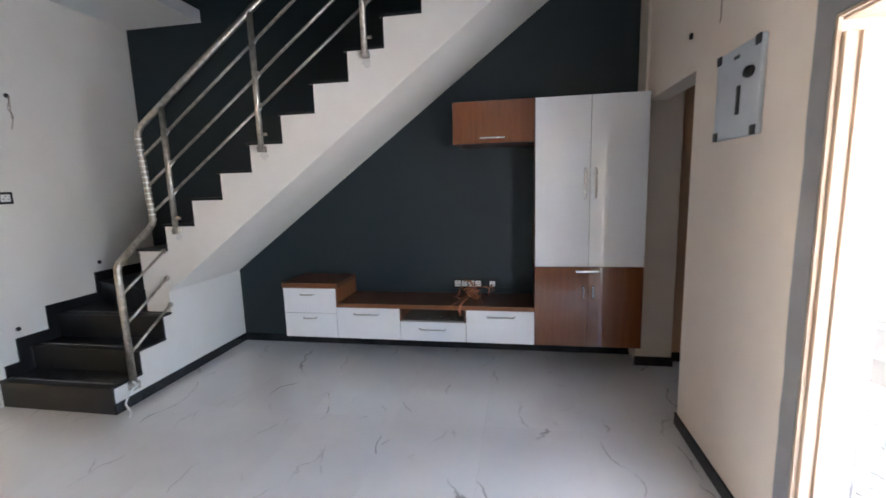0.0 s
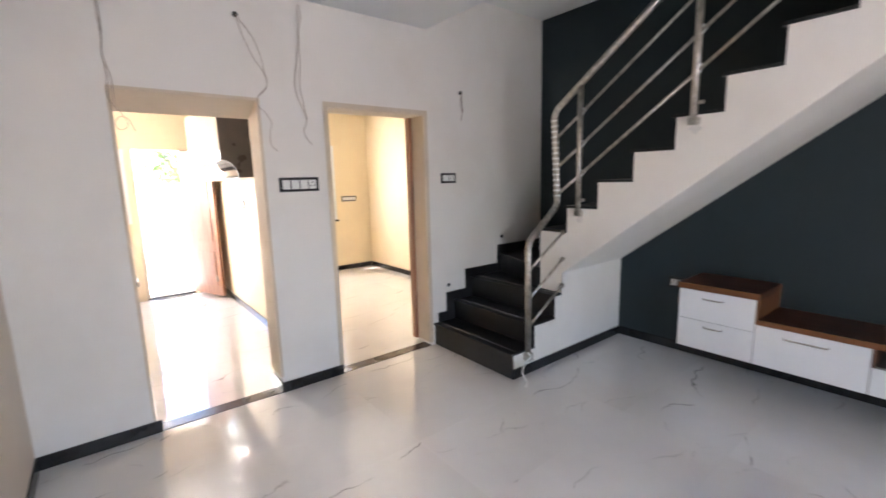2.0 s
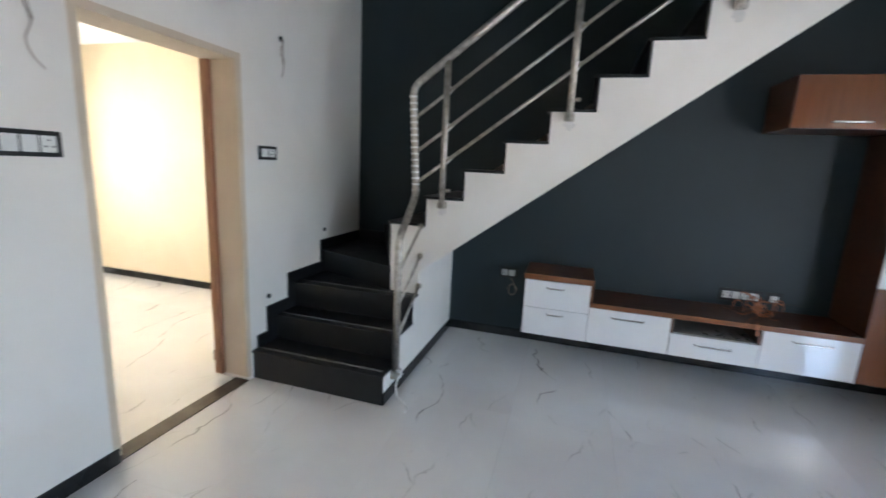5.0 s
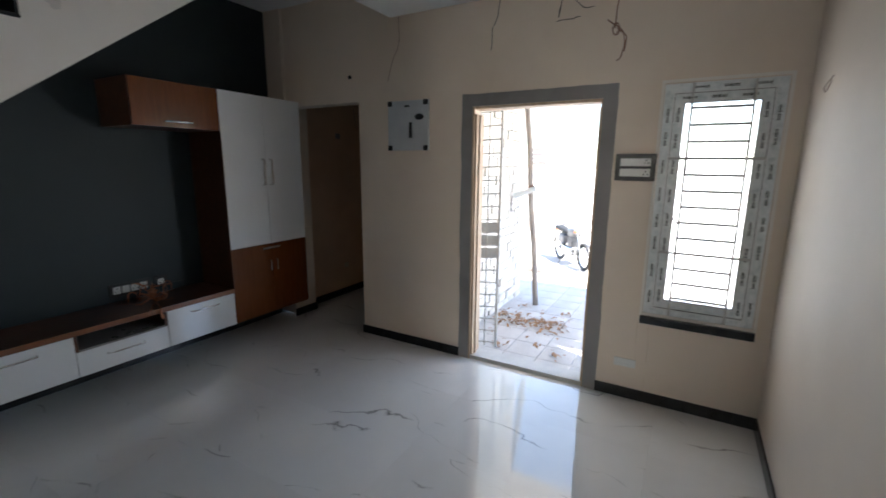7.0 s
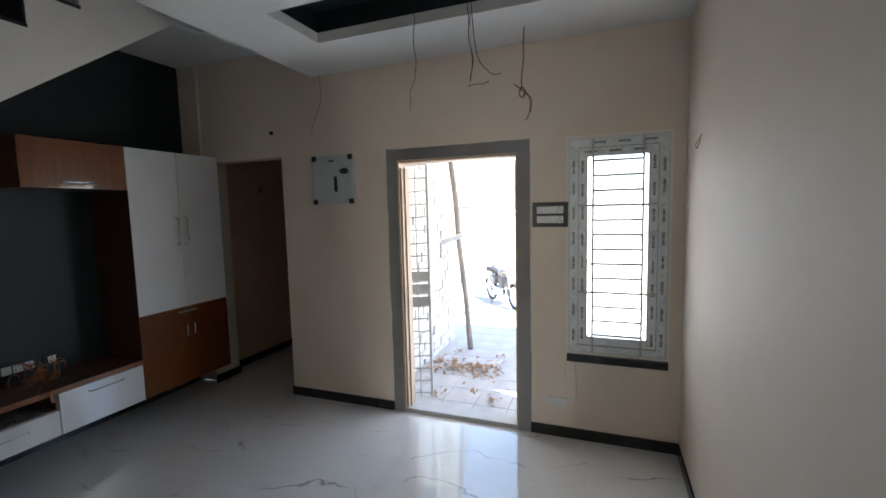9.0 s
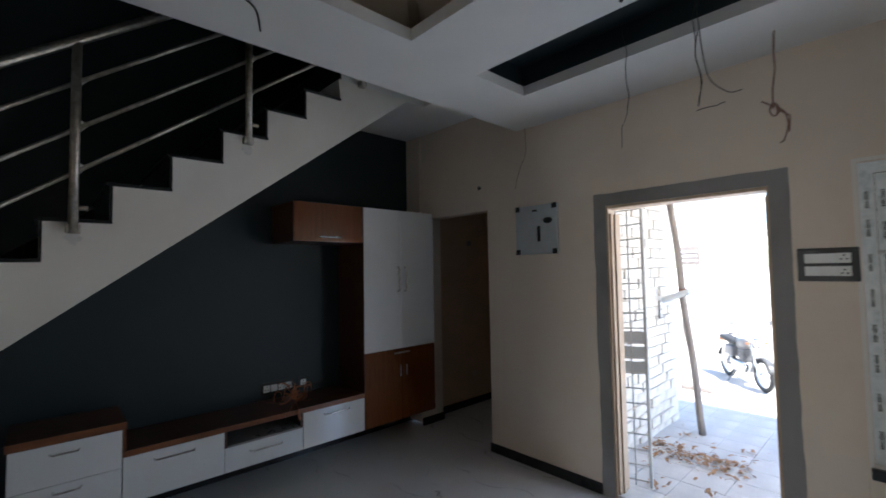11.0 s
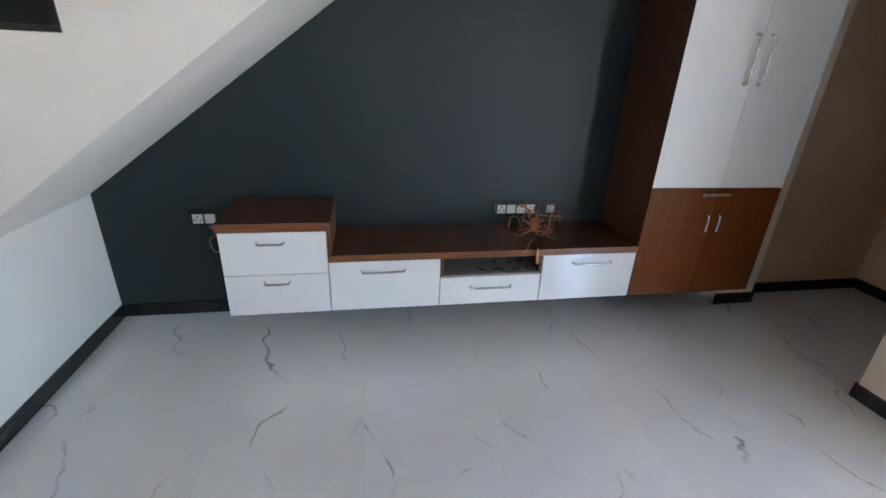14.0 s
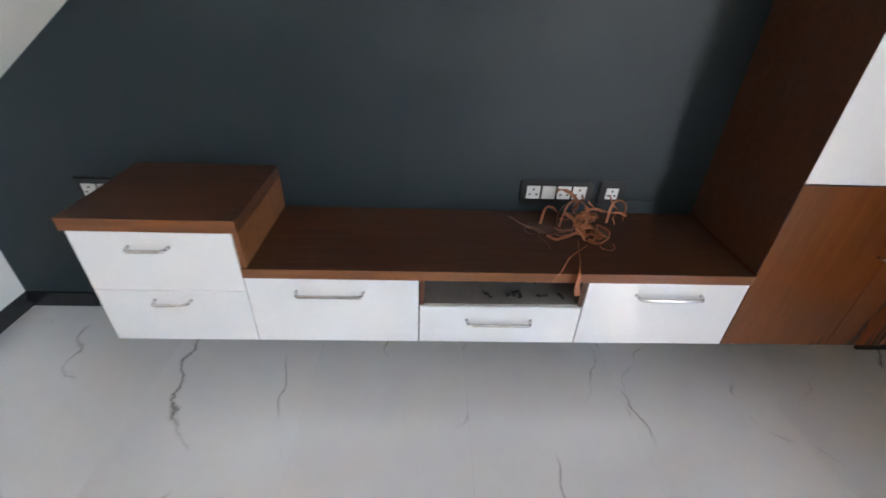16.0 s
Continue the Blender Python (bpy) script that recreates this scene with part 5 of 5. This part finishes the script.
wire("wall_cable", [wander((xw, 0.80, 2.72), (xw, 0.791, 2.24), 10, 0.008, rw) + on_wall([(0.791, 2.233), (0.802, 2.10), (0.784, 2.0), (0.819, 1.94), (0.853, 1.90), (0.868, 1.84), (0.825, 1.815), (0.799, 1.856), (0.835, 1.90), (0.87, 1.887), (0.896, 1.818)]),
                    wander((xw, 0.80, 2.50), (xw, 0.815, 1.95), 12, 0.012, rw)], WIREPALE, "thin brown cables curling down beside the kitchen opening", 0.0022)
wire("wall_cable", [on_wall([(1.495, 2.56), (1.52, 2.45), (1.584, 2.307), (1.622, 2.256), (1.655, 2.186), (1.648, 2.12), (1.583, 2.07), (1.579, 2.01), (1.638, 1.96), (1.668, 1.905), (1.64, 1.83), (1.649, 1.75), (1.688, 1.72)]),
                    on_wall([(1.50, 2.55), (1.59, 2.44), (1.633, 2.312), (1.642, 2.24), (1.66, 2.15), (1.595, 2.082)])], WIREPALE, "tangled thin cables hanging out of a conduit hole", 0.0022)
wire("wall_cable", [wander((xw, 1.90, 2.70), (xw, 1.872, 2.34), 8, 0.01, rw) + on_wall([(1.872, 2.334), (1.844, 2.238), (1.838, 2.144), (1.876, 2.03), (1.914, 1.937), (1.876, 1.87), (1.90, 1.806), (1.937, 1.772)]),
                    wander((xw, 1.91, 2.70), (xw, 1.893, 2.34), 8, 0.01, rw) + on_wall([(1.893, 2.336), (1.872, 2.184), (1.894, 2.033), (1.913, 1.94)])], WIREPALE, "pair of thin loose cables down the off-white wall", 0.0022)
wire("wall_cable", [wander((xw, 3.36, 2.26), (xw, 3.365, 2.10), 6, 0.003, rw), wander((xw, 3.37, 2.26), (xw, 3.35, 2.02), 8, 0.012, rw)], WIREPALE, "short pink-brown cable out of the wall", 0.003)
wire("wall_cable", [rounded([(-4.0, YS + 0.008, 2.06), (-4.03, YS + 0.02, 2.01), (-3.99, YS + 0.03, 1.96), (-4.06, YS + 0.02, 1.97)], 0.02)], WIREBROWN, "short brown cable loop out of the cream wall", 0.004)
wire("wall_cable", [rounded([(-0.36, YS + 0.006, 1.98), (-0.33, YS + 0.03, 1.93), (-0.38, YS + 0.03, 1.90), (-0.41, YS + 0.02, 1.95)], 0.02)], WIREBROWN, "small cable loop out of the cream wall", 0.0022)
for c in ((XW + 0.001, 3.17, 0.516), (XW + 0.001, 3.885, 0.905), (XW + 0.001, 3.357, 2.265), (XW + 0.001, 1.495, 2.56), (XE - 0.001, 3.44, 2.32)):
    h = thing("conduit_hole", c, "round dark conduit stub in the wall", "conduit")
    part("ring", tube([(c[0] - 0.01, c[1], c[2]), (c[0] + 0.006, c[1], c[2])], 0.017, sides=14), BLACKPL, h)


def wire_bundle():
    rng = random.Random(9)
    t = thing("wire_bundle", (-1.26, 4.3, 0.517), "tangle of orange-brown stripped wires on the worktop", "wires")
    for i in range(28):
        a = (rng.gauss(-1.25, 0.026), rng.gauss(4.30, 0.035), 0.520 + rng.uniform(0, 0.085))
        pts = curl(a, rng.uniform(0, 6.28), rng.randint(10, 19), 0.0095, 0.5, rng, 0.5195)
        pts = [Vector((p.x, min(max(p.y, 4.08), 4.485), p.z)) for p in pts]
        part("strand", ribbon(pts, rng.choice((0.004, 0.006, 0.010, 0.014)), turn=rng.uniform(0, 6)), COPPER, t)
    for x0, x1, top, y in ((-1.33, -1.22, 0.115, 4.36), (-1.30, -1.25, 0.085, 4.30), (-1.40, -1.33, 0.075, 4.38), (-1.13, -1.06, 0.10, 4.40)):
        pts = [Vector((x0 + (x1 - x0) * q / 14, y + 0.02 * math.sin(q * 0.5), 0.521 + top * math.sin(math.pi * q / 14) ** 0.7)) for q in range(15)]
        part("strand", ribbon(pts, 0.009, turn=rng.uniform(0, 6)), COPPER, t)
    for i in range(6):
        a = (rng.gauss(-1.36, 0.06), rng.gauss(4.31, 0.03), 0.520)
        pts = [Vector((p.x, min(max(p.y, 4.08), 4.485), p.z)) for p in curl(a, rng.uniform(2, 4), 14, 0.011, 0.25, rng, 0.5195)]
        part("strand", tube(pts, 0.0014, sides=5), WIREBROWN, t, smooth=True)
    pts = rounded([(-1.30, 4.22, 0.54), (-1.325, 4.10, 0.532), (-1.34, 4.045, 0.524), (-1.345, 4.034, 0.48), (-1.335, 4.036, 0.44)], 0.02)
    part("strand", ribbon(pts, 0.020, turn=1.2), COPPER, t, "flat strip hanging over the edge")
    pts = rounded([(-1.27, 4.2, 0.54), (-1.36, 4.12, 0.535), (-1.40, 4.05, 0.53), (-1.43, 4.035, 0.50)], 0.02)
    part("strand", ribbon(pts, 0.006, turn=0.6), COPPER, t)
    part("strand", tube(wander((-1.075, 4.484, 0.575), (-0.925, 4.47, 0.583), 8, 0.006, rng), 0.0034, sides=5), WIREDARK, t, "black wire end")
    part("strand", tube(wander((-1.10, 4.488, 0.60), (-1.12, 4.35, 0.54), 8, 0.02, rng), 0.0028, sides=5), COPPER, t)
    b = thing("wire_offcuts", (-1.5, 4.2, 0.378), "short black wire offcuts in the niche", "wires")
    NZ = 0.381
    for i in range(9):
        x, y = rng.uniform(-1.70, -1.37), rng.uniform(4.08, 4.2)
        part("offcut", tube(wander((x, y, NZ), (x + rng.uniform(-0.05, 0.05), y + rng.uniform(-0.04, 0.04), NZ + 0.002), 5, 0.008, rng), 0.0045, sides=5), WIREDARK, b)
    c = thing("wire_coil", (-3.085, YN - 0.02, 0.42), "coiled brown wire hanging below the socket", "wires")
    ring = [(-3.085 + 0.035 * math.cos(a) * (1 + 0.1 * math.sin(3 * a)), YN - 0.012 - 0.006 * math.sin(2 * a), 0.42 + 0.05 * math.sin(a)) for a in [i * 0.35 for i in range(38)]]
    part("coil", tube([(-3.11, YN - 0.008, 0.53), (-3.08, YN - 0.014, 0.49)] + ring, 0.0032, sides=6), WIREPALE, c, smooth=True)


wire_bundle()


# ---------------- passage door ----------------
pd = thing("passage_door", (1.42, 3.72, 0.0), "closed brown door in the dim passage", "door")
part("leaf", block(1.46, 1.50, 3.352, 4.098, FZ, 2.05, bev=0.003), DOORWOOD, pd)
part("door_handle", tube(rounded([(1.46, 3.45, 1.0), (1.41, 3.45, 1.0), (1.41, 3.55, 1.0)], 0.02), 0.009), CHROME, pd)

wire("wall_cable", [wander((1.22, 4.378, 2.22), (1.26, 4.378, 2.0), 8, 0.006, rw)], WIREBROWN, "short pale cable out of the passage wall", 0.003)
for nm, x, z in (("passage_hook", 0.946, 1.89), ("passage_socket", 1.02, 0.34)):
    pl = thing(nm, (x, 4.388, z), "small blank plate on the passage wall", "cover plate")
    part("plate", block(x - 0.035, x + 0.035, 4.380, 4.3895, z - 0.03, z + 0.03, bev=0.003), CEMENT if nm == "passage_hook" else TAN, pl)
cr = thing("plaster_crack", (XE, 0.93, 0.3), "thin vertical crack in the plaster below the window", "crack")
for y, z0, z1 in ((0.955, 0.27, 0.55), (0.885, 0.08, 0.55)):
    part("line", tube(wander((XE - 0.0005, y, z0), (XE - 0.0005, y + 0.01, z1), 12, 0.004, rw), 0.0016, sides=5), TAN, cr)

# ---------------- porch stones and pavers ----------------
side = bpy.data.objects["porch_side_wall"]
rng = random.Random(2)
meshes = []
for dpt in (0.012, 0.02, 0.03):
    o = finish("stone", block(-0.098, 0.098, -dpt, 0.0, -0.047, 0.047, bev=0.004, seg=1), STONE)
    meshes.append(o.data)
    bpy.data.objects.remove(o)
for r in range(28):
    for c in range(11):
        x = 0.46 + c * 0.2 + (0.1 if r % 2 else 0.0)
        if x > 2.34:
            continue
        o = new("stone", rng.choice(meshes))
        o.parent = side
        o.location = (x, 2.61, -0.09 + r * 0.1)
letter = thing("wall_letter", (1.92, 2.57, 1.1), "dark outline letter fixed on the stone wall", "sign")
for a, b in (((1.89, 1.03), (1.905, 1.22)), ((1.905, 1.03), (1.98, 1.045)), ((1.905, 1.117), (1.965, 1.132)), ((1.905, 1.205), (1.98, 1.22))):
    part("stroke", block(a[0], b[0], 2.565, 2.578, a[1], b[1]), CEMENT, letter)
base = bpy.data.objects["porch_base"]
pm = finish("paver", block(-0.1482, 0.1482, -0.1482, 0.1482, 0.0, 0.04, bev=0.004, seg=1), PAVER)
pmesh = pm.data
bpy.data.objects.remove(pm)
for i in range(10):
    for j in range(15):
        o = new("paver", pmesh)
        o.parent = base
        o.location = (XE + TE + 0.16 + i * 0.298, -1.35 + j * 0.298, -0.14 + rng.uniform(-0.001, 0.001))


# ---------------- floor tiles ----------------
floor = thing("floor", (-2.25, 2.3, 0.0), "polished white marble-look floor tiles with grey veins", "floor", kind="structure")
tm = {}


def tile(x0, x1, y0, y1):
    key = (round(x1 - x0, 3), round(y1 - y0, 3))
    if key not in tm:
        w, d = key
        o = finish("floor_tile", block(-w / 2 + 0.0002, w / 2 - 0.0002, -d / 2 + 0.0002, d / 2 - 0.0002, -0.0138, 0.0), TILE)
        tm[key] = o.data
        bpy.data.objects.remove(o)
    o = new("floor_tile", tm[key])
    o.parent = floor
    o.matrix_parent_inverse = floor.matrix_world.inverted()
    o.location = ((x0 + x1) / 2, (y0 + y1) / 2, FZ)


def tiled(x0, x1, y0, y1, w, d, ox, oy):
    xs = [x0] + [v for v in np.arange(ox - 20 * w, x1, w) if x0 + 0.02 < v < x1 - 0.02] + [x1]
    ys = [y0] + [v for v in np.arange(oy - 20 * d, y1, d) if y0 + 0.02 < v < y1 - 0.02] + [y1]
    for a, b in zip(xs, xs[1:]):
        for c, e in zip(ys, ys[1:]):
            tile(float(a), float(b), float(c), float(e))


tiled(XW, XE, YS, YN, 0.6, 1.2, XE, 4.4)
tiled(XE, 1.42, 3.35, 4.39, 0.6, 1.2, XE, 4.4)
tiled(XB, XW - TW, YS, YK, 1.2, 0.6, XW - TW, YS)
tiled(XB, XW - TW, YK + 0.1, 4.47, 1.2, 0.6, XW - TW, YK + 0.1)
tiled(XW - TW, XW - 0.11, KIT[0], KIT[1], 1.2, 2.4, XW, 0.0)
tiled(XW - TW, XW - 0.11, BED[0], BED[1], 1.2, 2.4, XW, 0.0)
